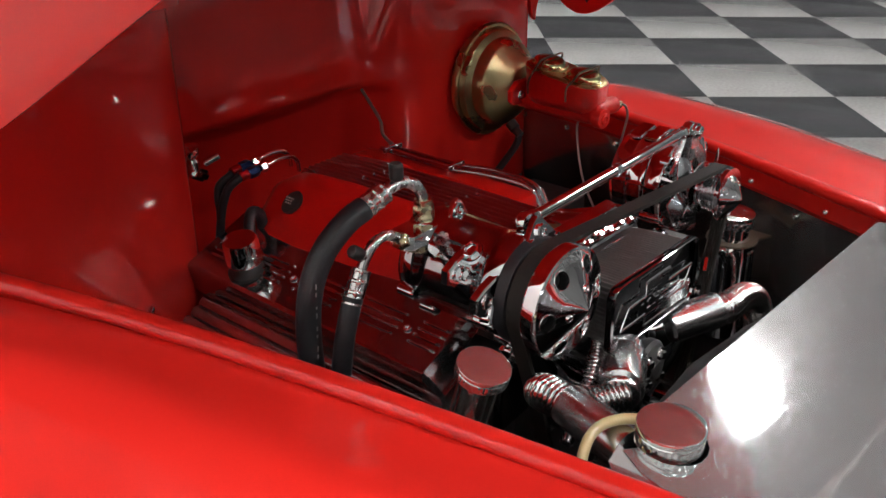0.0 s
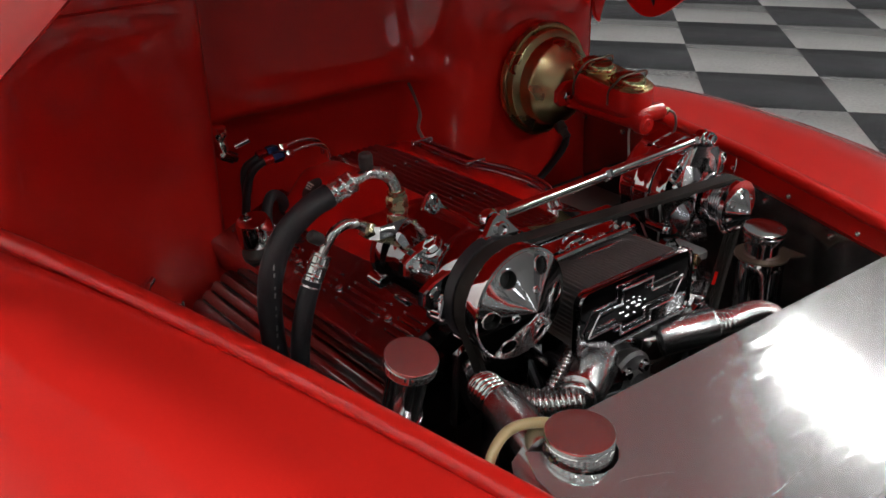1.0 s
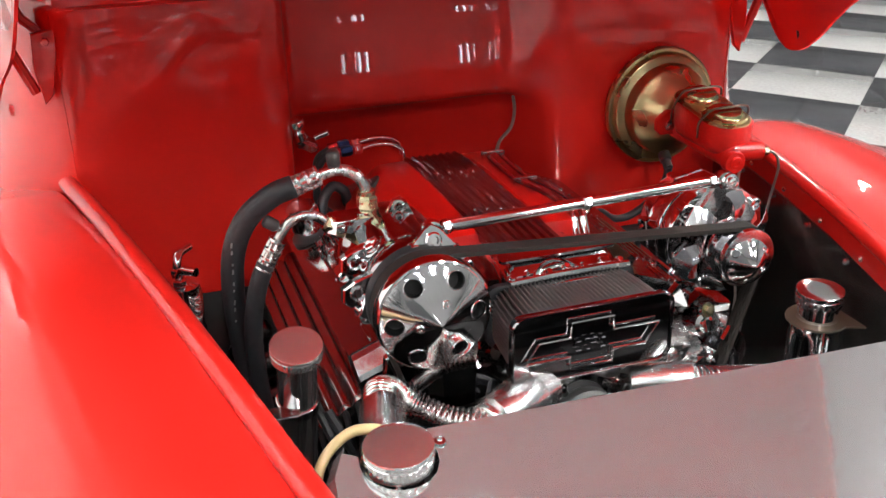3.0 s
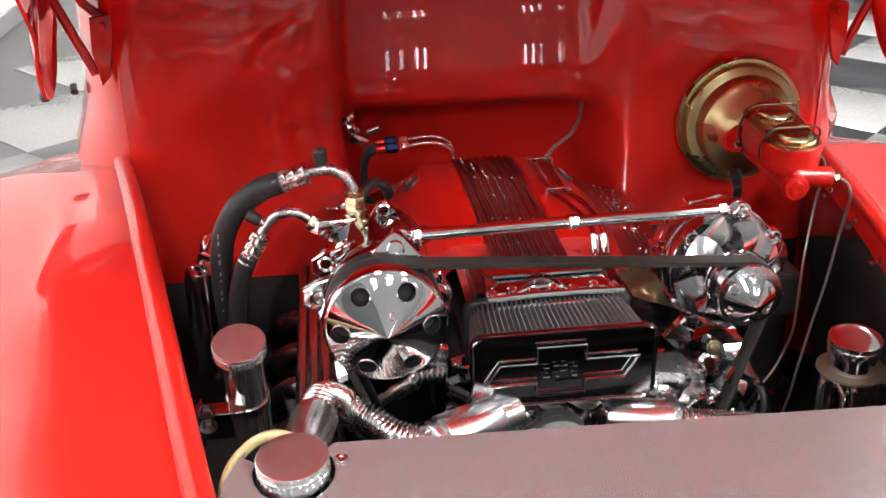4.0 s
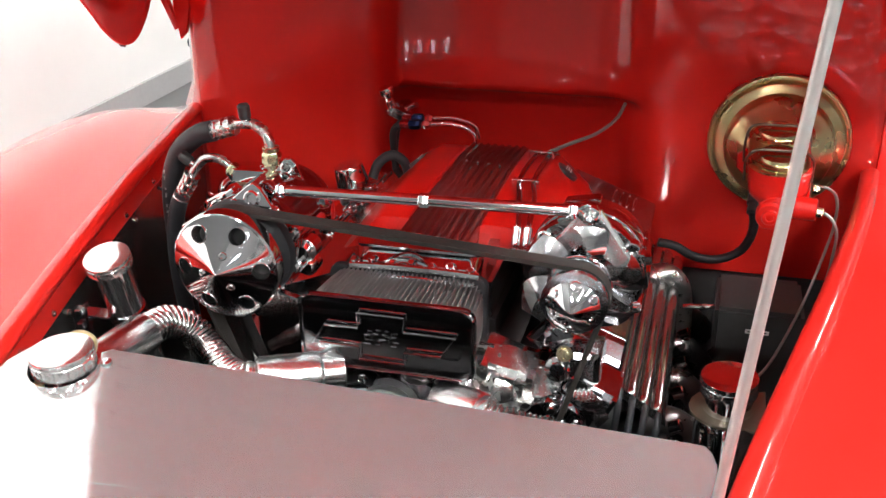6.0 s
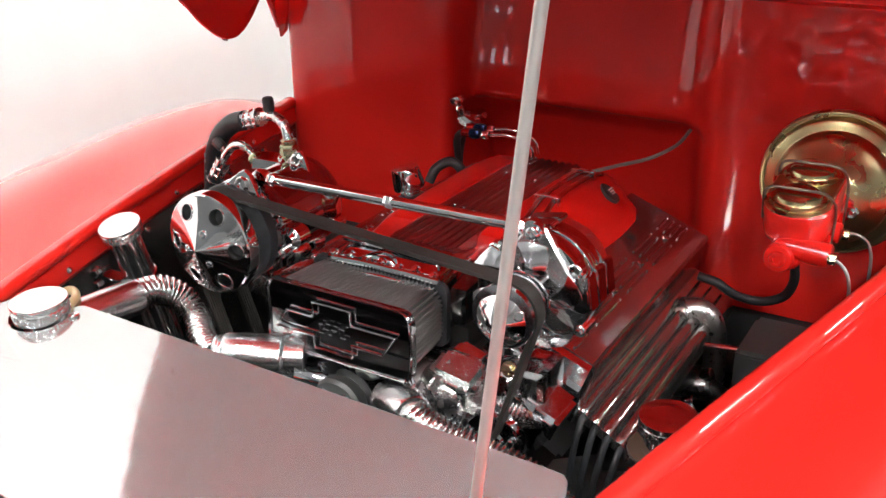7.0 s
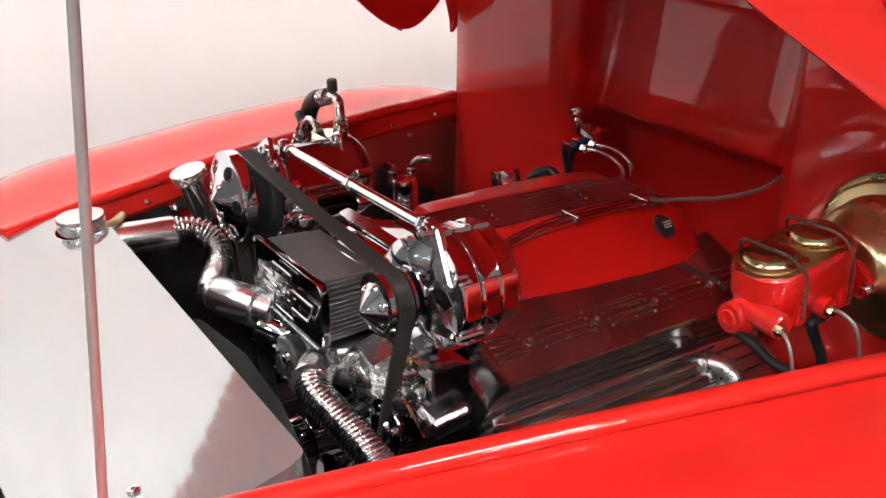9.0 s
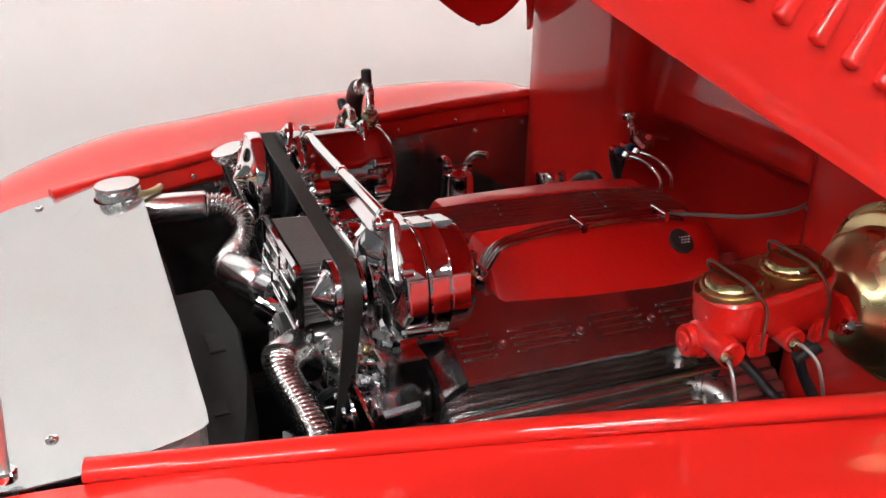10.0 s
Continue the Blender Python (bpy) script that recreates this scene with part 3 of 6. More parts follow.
def scuff(pts, w):
    """A fine bright scratch that follows the sheet."""
    line = even(spline([(x, y, 0) for x, y in pts], 8), 0.006)
    bm = bmesh.new()
    rings = []
    for i, q in enumerate(line):
        d = line[min(i + 1, len(line) - 1)] - line[max(i - 1, 0)]
        side_ = V(-d.y, d.x, 0).normalized() * w * (0.35 + 0.65 * math.sin(math.pi * (i + 0.5) / len(line)))
        a, b = q + side_, q - side_
        rings.append([on_cover(a.x, a.y, 0.0003), on_cover(b.x, b.y, 0.0003), on_cover(b.x, b.y, -0.0004), on_cover(a.x, a.y, -0.0004)])
    skin(bm, rings)
    part("scratch", bm, SCUFF, cover)


scuff([(-0.305, -0.221), (-0.290, -0.218), (-0.272, -0.223), (-0.243, -0.236), (-0.262, -0.240), (-0.279, -0.242)], 0.00025)
scuff([(-0.242, -0.299), (-0.211, -0.2985), (-0.182, -0.300), (-0.147, -0.297), (-0.122, -0.299)], 0.00030)
bm = bmesh.new()
lathe(bm, on_cover(0.005, -0.366), (0, -0.17, 1), [(0.010, 0.001), (0.012, 0.004), (0.016, 0.0055), (0.0205, 0.003), (0.0215, 0.0)], 24)
grom = part("latch_ring", bm, BRASS, cover, "plated latch ring")
bm = bmesh.new()
lathe(bm, on_cover(0.005, -0.366), (0, -0.17, 1), [(0.0212, 0.0005), (0.0245, 0.003), (0.026, 0.0004)], 24)
part("seal", bm, RUBBER, grom)

radiator = thing("radiator", (0, -0.25, 0.18), "black radiator with fan shroud under the aluminium cover", "radiator")
bm = bmesh.new()
rbox(bm, (0, -0.25, 0.44), (0.60, 0.10, 0.48), 0.01)
part("core", bm, BLACK_METAL, radiator)
bm = bmesh.new()
rbox(bm, (0, -0.25, 0.705), (0.62, 0.12, 0.05), 0.015)
part("tank", bm, POLISHED, radiator)
bm = bmesh.new()
rbox(bm, (0.01, -0.158, 0.48), (0.60, 0.075, 0.46), 0.012)
skin(bm, [[V(x, -0.15, 0.676), V(x, yb - 0.012, 0.680), V(x, yb - 0.004, 0.676), V(x, yb, 0.668), V(x, yb + 0.006, 0.60), V(x, -0.15, 0.55)] for x, yb in ((-0.135, -0.064), (-0.02, -0.052), (0.10, -0.062), (0.20, -0.082), (0.285, -0.104))])
rbox(bm, (0.02, -0.09, 0.6800), (0.05, 0.02, 0.004), 0.001)
rbox(bm, (0.17, -0.11, 0.6795), (0.03, 0.02, 0.004), 0.001)
part("fan_shroud", bm, SHROUD, radiator, "black plastic fan shroud")
capbase = V(CAP_X, CAP_Y, 0.770)
bm = bmesh.new()
cyl(bm, capbase + V(0, 0, -0.05), capbase + V(0, 0, 0.004), 0.022, 24)
part("filler_neck", bm, POLISHED, radiator)


def knurled_cap(p, axis, r, h, name, parent, label, notch=36, metal=CAP_METAL):
    """A turned cap with a knurled rim and a faintly domed top."""
    x, y, z = frame_of(axis)
    prof = [(0.93, 0.0), (0.99, 0.06), (1.0, 0.12), (1.0, 0.62), (0.965, 0.66), (0.965, 0.72), (1.0, 0.76), (1.0, 0.92), (0.985, 0.985), (0.955, 1.0), (0.5, 1.012), (0.001, 1.015)]
    rings = []
    n = notch * 2
    for k, hh in prof:
        ring = []
        for i in range(n):
            a = 2 * math.pi * i / n
            g = 0.968 if (i % 2 and 0.1 < hh < 0.63) else 1.0
            ring.append(Vector(p) + z * (hh * h) + (x * math.cos(a) + y * math.sin(a)) * (r * k * g))
        rings.append(ring)
    bm = bmesh.new()
    skin(bm, rings)
    return part(name, bm, metal, parent, label)


knurled_cap(capbase + V(0, 0, 0.001), (-0.02, -0.06, 1), 0.0315, 0.0215, "cap", radiator, "round polished aluminium radiator cap")
bm = bmesh.new()
sweep(bm, spline([(-0.272, -0.155, 0.776), (-0.290, -0.122, 0.775), (-0.316, -0.108, 0.772), (-0.340, -0.110, 0.758), (-0.356, -0.122, 0.738), (-0.362, -0.135, 0.70)], 8), 0.0052, 12)
single("overflow_hose", bm, CLEAR_HOSE, (-0.366, -0.14, 0.70), "yellowed clear plastic overflow hose at the radiator neck", "hose")
# ---- coolant hoses ----
def flex_hose(name_label, sleeve_a, sleeve_b, flex, end_a, end_b, r=0.0185, end_r=0.024):
    t = thing("coolant_hose", flex[0], name_label, "hose", "coolant hoses")
    bm = bmesh.new()
    d = (Vector(sleeve_b) - Vector(sleeve_a)).length
    lathe(bm, sleeve_a, Vector(sleeve_b) - Vector(sleeve_a), [(r * 1.05, 0), (r * 1.22, 0.003), (r * 1.22, d - 0.004), (r * 1.12, d), (r * 0.9, d)], 28)
    part("sleeve", bm, SLEEVE, t)
    part("corrugated_pipe", corrugated(bmesh.new(), flex, r), CORRUGATED, t, "chrome corrugated pipe")
    bm = bmesh.new()
    d = (Vector(end_b) - Vector(end_a)).length
    lathe(bm, end_a, Vector(end_b) - Vector(end_a), [(r, 0), (r * 1.12, 0.001), (r * 1.22, 0.004), (r * 1.22, 0.008), (r * 1.12, 0.009), (r * 1.12, 0.011), (end_r * 0.97, 0.014), (end_r, 0.016), (end_r, d - 0.004), (end_r * 0.97, d - 0.002), (end_r * 0.86, d), (end_r * 0.80, d + 0.001), (end_r * 0.78, d + 0.024), (end_r * 0.5, d + 0.026)], 32)
    part("end_sleeve", bm, SLEEVE, t, "satin polished end sleeve")
    return t


flex_hose("chrome corrugated coolant hose from radiator to engine", (-0.296, -0.135, 0.746), (-0.273, -0.048, 0.750),
          [(-0.275, -0.055, 0.750), (-0.267, -0.022, 0.748), (-0.250, -0.002, 0.732), (-0.226, -0.006, 0.711), (-0.195, -0.028, 0.700), (-0.157, -0.047, 0.698)], (-0.163, -0.044, 0.699), (-0.088, -0.005, 0.696), end_r=0.0265)
flex_hose("chrome corrugated coolant hose low at the shroud", (0.045, 0.012, 0.672), (0.104, -0.029, 0.688),
          [(0.100, -0.025, 0.684), (0.120, -0.029, 0.681), (0.146, -0.025, 0.673), (0.185, -0.018, 0.662), (0.225, -0.014, 0.650), (0.262, -0.012, 0.628), (0.288, -0.012, 0.590)], (0.286, -0.012, 0.595), (0.30, -0.014, 0.53), r=0.0195, end_r=0.023)
flex_hose("thin chrome corrugated heater hose under the compressor", (-0.065, 0.045, 0.700), (-0.082, 0.035, 0.698),
          [(-0.082, 0.035, 0.698), (-0.112, 0.020, 0.694), (-0.140, 0.008, 0.688), (-0.165, 0.0, 0.678)], (-0.160, 0.0, 0.68), (-0.19, -0.005, 0.66), r=0.0085, end_r=0.010)

# ---- reservoirs ----
t = thing("fluid_reservoir", (-0.352, 0.035, 0.60), "chrome cylindrical fluid reservoir with flat round cap", "reservoir", "reservoirs")
ax = V(0.0, -0.032, 0.11).normalized()
top = V(-0.345, 0.004, 0.796)
bm = bmesh.new()
cyl(bm, top - ax * 0.20, top, 0.0205, 28, 0.002)
part("tank", bm, TANK, t)
knurled_cap(top + ax * 0.001, ax, 0.0268, 0.0145, "cap", t, "flat polished cap with a ringed edge")
bm = bmesh.new()
rbox(bm, (-0.372, 0.0, 0.735), (0.05, 0.022, 0.003), 0.001)
rbox(bm, (-0.392, 0.0, 0.715), (0.003, 0.03, 0.05), 0.001)
lathe(bm, top - ax * 0.075, ax, [(0.0212, 0), (0.0228, 0.001), (0.0228, 0.012), (0.0212, 0.013)], 28)
br = part("bracket", bm, STEEL, t)
for z in (0.725, 0.742):
    bm = bmesh.new()
    bolt(bm, (-0.383, -0.013, z), (0.2, -1, 0), 0.006, 0.006)
    part("bolt", bm, STEEL, br)

t = thing("fluid_reservoir", (0.350, 0.072, 0.51), "chrome reservoir with knurled cap on a plated flange", "reservoir", "reservoirs")
bm = bmesh.new()
lathe(bm, (0.350, 0.072, 0.51), (0, 0, 1), [(0.034, 0), (0.034, 0.14), (0.031, 0.152), (0.028, 0.157), (0.026, 0.165), (0.026, 0.190)], 28)
part("tank", bm, CHROME, t)
bm = bmesh.new()
prism(bm, [(0.039 * math.cos(radians(a)), 0.039 * math.sin(radians(a))) for a in range(60, 301, 20)] + [(0.042, -0.045), (0.042, 0.045)], (0.348, 0.071, 0.669), (1, 0, 0), (0, 1, 0), 0.003)
part("flange", bm, FLANGE, t, "plated mounting flange")
knurled_cap((0.349, 0.072, 0.693), (-0.03, -0.05, 1), 0.0305, 0.020, "cap", t, "knurled chrome cap", metal=SOFT_CHROME)
for x in (0.325, 0.335):
    bm = bmesh.new()
    sweep(bm, [V(x, 0.031, 0.665 - 0.005 * i) for i in range(26)], lambda u: 0.0024 + 0.0009 * (round(u * 25) % 2), 8)
    part("bead_chain", bm, CHROME, t)

# ---- engine ----
EX = -0.013
engine = thing("engine", (EX, 0.35, 0.38), "polished V8 engine with red covers in the bay", "engine")
bm = bmesh.new()
rbox(bm, (EX, 0.36, 0.56), (0.24, 0.50, 0.30), 0.03)
rbox(bm, (EX, 0.36, 0.42), (0.20, 0.46, 0.14), 0.02)
part("block", bm, BLACK_METAL, engine, "black engine block")
bm = bmesh.new()
rbox(bm, (EX, 0.10, 0.62), (0.17, 0.03, 0.16), 0.015)
lathe(bm, (EX - 0.005, 0.09, 0.60), (0, -1, 0), [(0.06, 0), (0.058, 0.02), (0.04, 0.032), (0.035, 0.05), (0.03, 0.055)], 28)
for sx in (-1, 1):
    cyl(bm, (EX + sx * 0.02, 0.07, 0.61), (EX + sx * 0.085, 0.115, 0.67), 0.024, 16, 0.003)
    rbox(bm, (EX + sx * 0.10, 0.115, 0.665), (0.06, 0.05, 0.055), 0.008, (0, sx * 18, 0))
for a in range(0, 360, 45):
    bolt(bm, (EX + 0.045 * math.cos(radians(a)), 0.068, 0.60 + 0.045 * math.sin(radians(a))), (0, -1, 0), 0.005, 0.005)
part("water_pump", bm, POLISHED, engine, "polished water pump housing")
bm = bmesh.new()
lathe(bm, (-0.062, 0.02, 0.66), (-0.2, -0.35, 0.2), [(0.034, -0.02), (0.036, 0), (0.03, 0.012), (0.024, 0.03), (0.022, 0.045)], 24)
for a in range(0, 360, 60):
    bolt(bm, (-0.062 + 0.03 * math.cos(radians(a)), 0.012, 0.66 + 0.03 * math.sin(radians(a))), (0, -1, 0), 0.0045, 0.005)
part("thermostat_housing", bm, CHROME, engine)
bm = bmesh.new()
lathe(bm, (0.070, 0.045, 0.648), (0.15, -0.5, 0.25), [(0.036, -0.02), (0.036, 0), (0.03, 0.014), (0.022, 0.03)], 24)
part("outlet_neck", bm, CHROME, engine)
bm = bmesh.new()
lathe(bm, (EX - 0.006, -0.003, 0.648), (0, -1, 0), [(0.034, -0.03), (0.036, -0.026), (0.031, -0.02), (0.036, -0.012), (0.036, -0.002), (0.032, 0.002), (0.014, 0.004), (0.012, 0.010), (0.001, 0.012)], 32)
pp = part("pump_pulley", bm, PLASTIC, engine, "black water pump pulley")
for i in range(4):
    a = radians(45 + 90 * i)
    bm = bmesh.new()
    bolt(bm, (EX - 0.006 + 0.021 * math.cos(a), -0.006, 0.648 + 0.021 * math.sin(a)), (0, -1, 0), 0.0060, 0.006)
    part("bolt", bm, CHROME, pp)

# intake: polished ribbed centre, throttle elbow and two red covers
bm = bmesh.new()
rbox(bm, (EX, 0.36, 0.735), (0.17, 0.46, 0.07), 0.012)
part("intake_manifold", bm, RIBBED, engine, "polished intake manifold")
ribs_bm = bmesh.new()
sec = []
n_rib = 8
for i in range(n_rib * 4 + 1):
    u = i / (n_rib * 4)
    sec.append((-0.046 + 0.092 * u, 0.0032 * (1 if i % 4 in (1, 2) else 0)))
rings = []
for y, z in ((0.128, 0.776), (0.132, 0.787), (0.30, 0.789), (0.50, 0.786), (0.575, 0.780), (0.588, 0.760)):
    rings.append([V(EX + a, y, z + b) for a, b in sec] + [V(EX + 0.046, y, z - 0.03), V(EX - 0.046, y, z - 0.03)])
skin(ribs_bm, rings)
part("ribbed_plenum", ribs_bm, RIBBED, engine, "polished plenum top with lengthwise ribs", angle=25)
for y0 in (0.311, 0.466):
    for k in range(4):
        bm = bmesh.new()
        button(bm, (EX - 0.026 + 0.0175 * k, y0 - 0.004 * k, 0.7905), (0, 0, 1), 0.0022, 0.0024)
        part("rib_end", bm, POLISHED, engine)
bm = bmesh.new()
sec = round_rect(0.142, 0.07, 0.012)
rings = [[V(-0.008 + a * k, y, zc + b * k2) for a, b in sec] for y, zc, k, k2 in ((0.088, 0.757, 0.95, 0.9), (0.092, 0.760, 1.0, 1.0), (0.125, 0.770, 1.0, 1.05), (0.17, 0.762, 0.95, 0.85), (0.26, 0.755, 0.75, 0.5))]
skin(bm, rings)
th = part("throttle_body", bm, CHROME, engine, "chrome throttle body")
bm = bmesh.new()
prism(bm, round_rect(0.150, 0.016, 0.005), (-0.008, 0.118, 0.806), (1, 0, 0), (0, 0.95, 0.30), 0.004)
part("top_strap", bm, POLISHED, th)
bm = bmesh.new()
for i in range(7):
    x = -0.078 + 0.023 * i
    bolt(bm, (x, 0.088, 0.795 + 0.003 * (i % 2)), (0, -0.6, 0.8), 0.0042, 0.005)
sweep(bm, [(-0.082, 0.083, 0.792), (-0.03, 0.080, 0.796), (0.03, 0.080, 0.796), (0.070, 0.083, 0.793)], 0.0042, 8)
sweep(bm, [(-0.075, 0.078, 0.782), (0.0, 0.073, 0.787), (0.066, 0.078, 0.783)], 0.0030, 8)
part("linkage", bm, CHROME, th)


def red_cover(side):
    """A rounded fuel rail cover; side 1 lies towards positive x."""
    prof = [(0.044, -0.010), (0.045, 0.0), (0.049, 0.004), (0.084, 0.003), (0.094, -0.001), (0.102, -0.009), (0.125, -0.034), (0.148, -0.058), (0.151, -0.064), (0.149, -0.080)]
    rings = []
    for y, k, dz in ((0.241, 0.93, -0.030), (0.2425, 0.97, -0.010), (0.245, 0.99, -0.003), (0.251, 1.0, 0.0), (0.36, 1.05, 0.002), (0.46, 1.09, 0.001), (0.53, 1.11, -0.003), (0.565, 1.09, -0.008), (0.585, 1.0, -0.018), (0.596, 0.85, -0.040)):
        rings.append([V(EX + side * (0.044 + (a - 0.044) * k), y, 0.785 + b + dz) for a, b in prof])
    bm = bmesh.new()
    skin(bm, rings, closed=False)
    thicken(bm, 0.003)
    c = part("fuel_rail_cover", bm, RED_COVER, engine, "glossy red plastic fuel rail cover")
    for y0 in (0.30, 0.44):
        for i in range(7):
            bm = bmesh.new()
            rbox(bm, (EX + side * 0.0452, y0 + 0.0075 * i, 0.7835), (0.0022, 0.0038, 0.0042), 0.0004)
            part("slot", bm, PLASTIC, c)
    bm = bmesh.new()
    lathe(bm, (EX + side * 0.1165, 0.520, 0.7668), (side * 0.62, 0.18, 0.78), [(0.0185, -0.004), (0.0185, 0.0012), (0.017, 0.002), (0.001, 0.0022)], 24)
    e = part("round_badge", bm, PLASTIC, c, "round black badge")
    bm = bmesh.new()
    nrm = V(side * 0.62, 0.18, 0.78).normalized()
    ux, uy, _ = frame_of(nrm)
    for i in range(4):
        for j in range(3):
            rbox(bm, V(EX + side * 0.1165, 0.520, 0.7668) + nrm * 0.0026 + V(0, 1, 0) * (0.005 * i - 0.008 + 0.002 * j) + V(-side * 0.78, 0, 0.62) * (0.004 * j - 0.004), (0.0022, 0.003, 0.0006), 0, (0, side * 38, 0))
    part("badge_marks", bm, PAPER, e, "small pale marks")


red_cover(1)
red_cover(-1)


def valve_cover(side):
    """Upper ribbed plate, raised block ends and the ribbed lower rail."""
    def P(a, y, h):
        return V(EX + side * (0.118 + a * 0.93), y, 0.738 - a * 0.36 + h)
    prof = [(0.0, -0.02), (0.0, 0.002), (0.003, 0.004), (0.134, 0.004), (0.1365, 0.0028), (0.138, 0.0005), (0.128, -0.045)]
    bm = bmesh.new()
    rings = [[P(a, y, h) for a, h in prof] for y in (0.160, 0.163, 0.30, 0.45, 0.60, 0.604)]
    skin(bm, rings)
    vc = part("valve_cover", bm, RIBBED, engine, "polished aluminium valve cover", angle=18)
    for y0, ln_len in ((0.168, 0.040), (0.236, 0.078), (0.342, 0.072), (0.442, 0.072), (0.542, 0.045)):
        for k in range(4):
            bm = bmesh.new()
            a = 0.072 + 0.011 * k
            pts = [P(a, y0 + ln_len * i / 12, 0.0036) for i in range(13)]
            sweep(bm, pts, lambda u: 0.0026 * min(1.0, 0.2 + 12 * min(u, 1 - u)) ** 0.5, 10)
            part("rib", bm, RIBBED, vc)
            for e_ in (pts[0], pts[-1]):
                bm = bmesh.new()
                button(bm, e_ - V(0, 0, 0.0006), (side * 0.36, 0, 0.93), 0.0019, 0.0034)
                part("rib_end", bm, POLISHED, vc)
    for y0 in (0.220, 0.325, 0.425, 0.527):
        bm = bmesh.new()
        button(bm, P(0.091, y0, 0.004), (side * 0.36, 0, 0.93), 0.0055, 0.004)
        part("screw", bm, CHROME, vc)
    # faceted polished end block
    bm = bmesh.new()
    pts = [(0.078, 0.0), (0.134, 0.0), (0.136, -0.010), (0.126, -0.060), (0.085, -0.060)]
    skin(bm, [[P(a + da, y, h * k - dz) for a, h in pts] for y, dz, da, k in ((0.130, 0.020, -0.004, 0.75), (0.134, 0.014, -0.002, 0.85), (0.150, 0.001, 0.0, 1.0), (0.161, -0.0025, 0.0, 1.0))])
    part("end_block", bm, POLISHED, vc, angle=15)
    # lower ribbed rail
    bm = bmesh.new()
    sec = []
    for i in range(4):
        for b in range(6):
            ang = radians(180 - 36 * b)
            sec.append((0.011 + 0.0185 * i + 0.0088 * math.cos(ang), 0.0075 * math.sin(ang)))
    def Q(a, y, h):
        return V(EX + side * (0.232 + a * 0.86), y, 0.642 - a * 0.52 + h)
    rings = []
    for y, k in ((0.142, 0.35), (0.145, 0.8), (0.151, 1.0), (0.35, 1.0), (0.585, 1.0)):
        rings.append([Q(a, y, h * k) for a, h in sec] + [Q(0.077, y, -0.012), Q(0.0, y, -0.012)])
    skin(bm, rings)
    part("ribbed_rail", bm, RAIL, vc, "polished rail with four rounded ribs", angle=40)
    bm = bmesh.new()
    rbox(bm, (EX + side * 0.190, 0.37, 0.600), (0.08, 0.42, 0.08), 0.006, (0, side * 30, 0))
    part("head", bm, BLACK_METAL, engine, "dark cylinder head")
    # exhaust header
    bm = bmesh.new()
    for y in (0.22, 0.32, 0.42, 0.52):
        sweep(bm, spline([(EX + side * 0.24, y, 0.53), (EX + side * 0.30, y + 0.005, 0.545), (EX + side * 0.335, y + 0.02, 0.51), (EX + side * 0.33, y + 0.05, 0.46), (EX + side * 0.28, 0.56, 0.40)], 6), 0.019, 12)
    part("exhaust_header", bm, HEADER, engine, "darkened exhaust header pipes")
    if side > 0:
        bm = bmesh.new()
        sweep(bm, spline([(0.232, 0.468, 0.622), (0.258, 0.484, 0.630), (0.280, 0.490, 0.612), (0.288, 0.490, 0.570), (0.290, 0.488, 0.50)], 8), 0.0165, 18)
        lathe(bm, (0.246, 0.476, 0.627), (0.8, 0.5, 0.2), [(0.0165, -0.004), (0.021, -0.003), (0.021, 0.003), (0.0165, 0.004)], 20)
        part("exhaust_elbow", bm, CAST, engine, "satin steel exhaust elbow")
    # plug leads
    for i in range(4):
        bm = bmesh.new()
        sweep(bm, spline([Q(0.011 + 0.0185 * i, 0.165, -0.004), Q(0.011 + 0.0185 * i, 0.140, -0.005), Q(0.011 + 0.018 * i, 0.126, -0.020), Q(0.008 + 0.017 * i, 0.118, -0.06), Q(0.002 + 0.016 * i, 0.115, -0.14)], 6), 0.0042, 10)
        part("plug_lead", bm, RUBBER, engine, "black plug lead")


valve_cover(1)
valve_cover(-1)

# small things about the front of the engine
bm = bmesh.new()
for x, y, z in ((-0.14, 0.085, 0.66), (-0.10, 0.09, 0.70), (0.128, 0.09, 0.69)):
    bm = bmesh.new()
    rbox(bm, (x, y, z), (0.045, 0.035, 0.035), 0.014, (15, 20, 10))
    part("front_bracket", bm, CHROME, engine, "chrome accessory bracket")
bm = bmesh.new()
base_ = [(-0.024, -0.006), (-0.002, 0.020), (0.014, 0.018), (0.030, 0.0), (0.020, -0.022), (-0.006, -0.024)]
skin(bm, [[V(0.148 + a * k, 0.088 - d, 0.728 + b * k) for a, b in base_] for k, d in ((1.0, -0.010), (1.0, 0.0), (0.55, 0.010), (0.06, 0.019))])
ab = part("alternator_bracket", bm, DARK_CHROME, engine, "faceted chrome alternator bracket", angle=15)
bm = bmesh.new()
bolt(bm, (0.172, 0.060, 0.722), (0, -1, 0.4), 0.006, 0.005)
part("bolt", bm, BRASS, ab)
bm = bmesh.new()
skin(bm, [[V(0.188 + sx * w, y, 0.700 + sz * h) for sx, sz in ((-1, -1), (1, -1), (1, 1), (-1, 1))] for y, w, h in ((0.064, 0.016, 0.014), (0.068, 0.022, 0.020), (0.074, 0.0235, 0.0215), (0.118, 0.0235, 0.0215))])
part("support_block", bm, SOFT_CHROME, engine, "square chrome block with chamfered face", angle=20)
bm = bmesh.new()
rbox(bm, (0.130, 0.065, 0.668), (0.075, 0.05, 0.03), 0.006, (25, 0, 0))
part("polished_step", bm, ALU_TUBE, engine)
bm = bmesh.new()
rbox(bm, (0.175, 0.105, 0.652), (0.06, 0.05, 0.045), 0.006, (0, 0, 8))
part("coil_block", bm, RIBBED, engine, "polished block")
bm = bmesh.new()
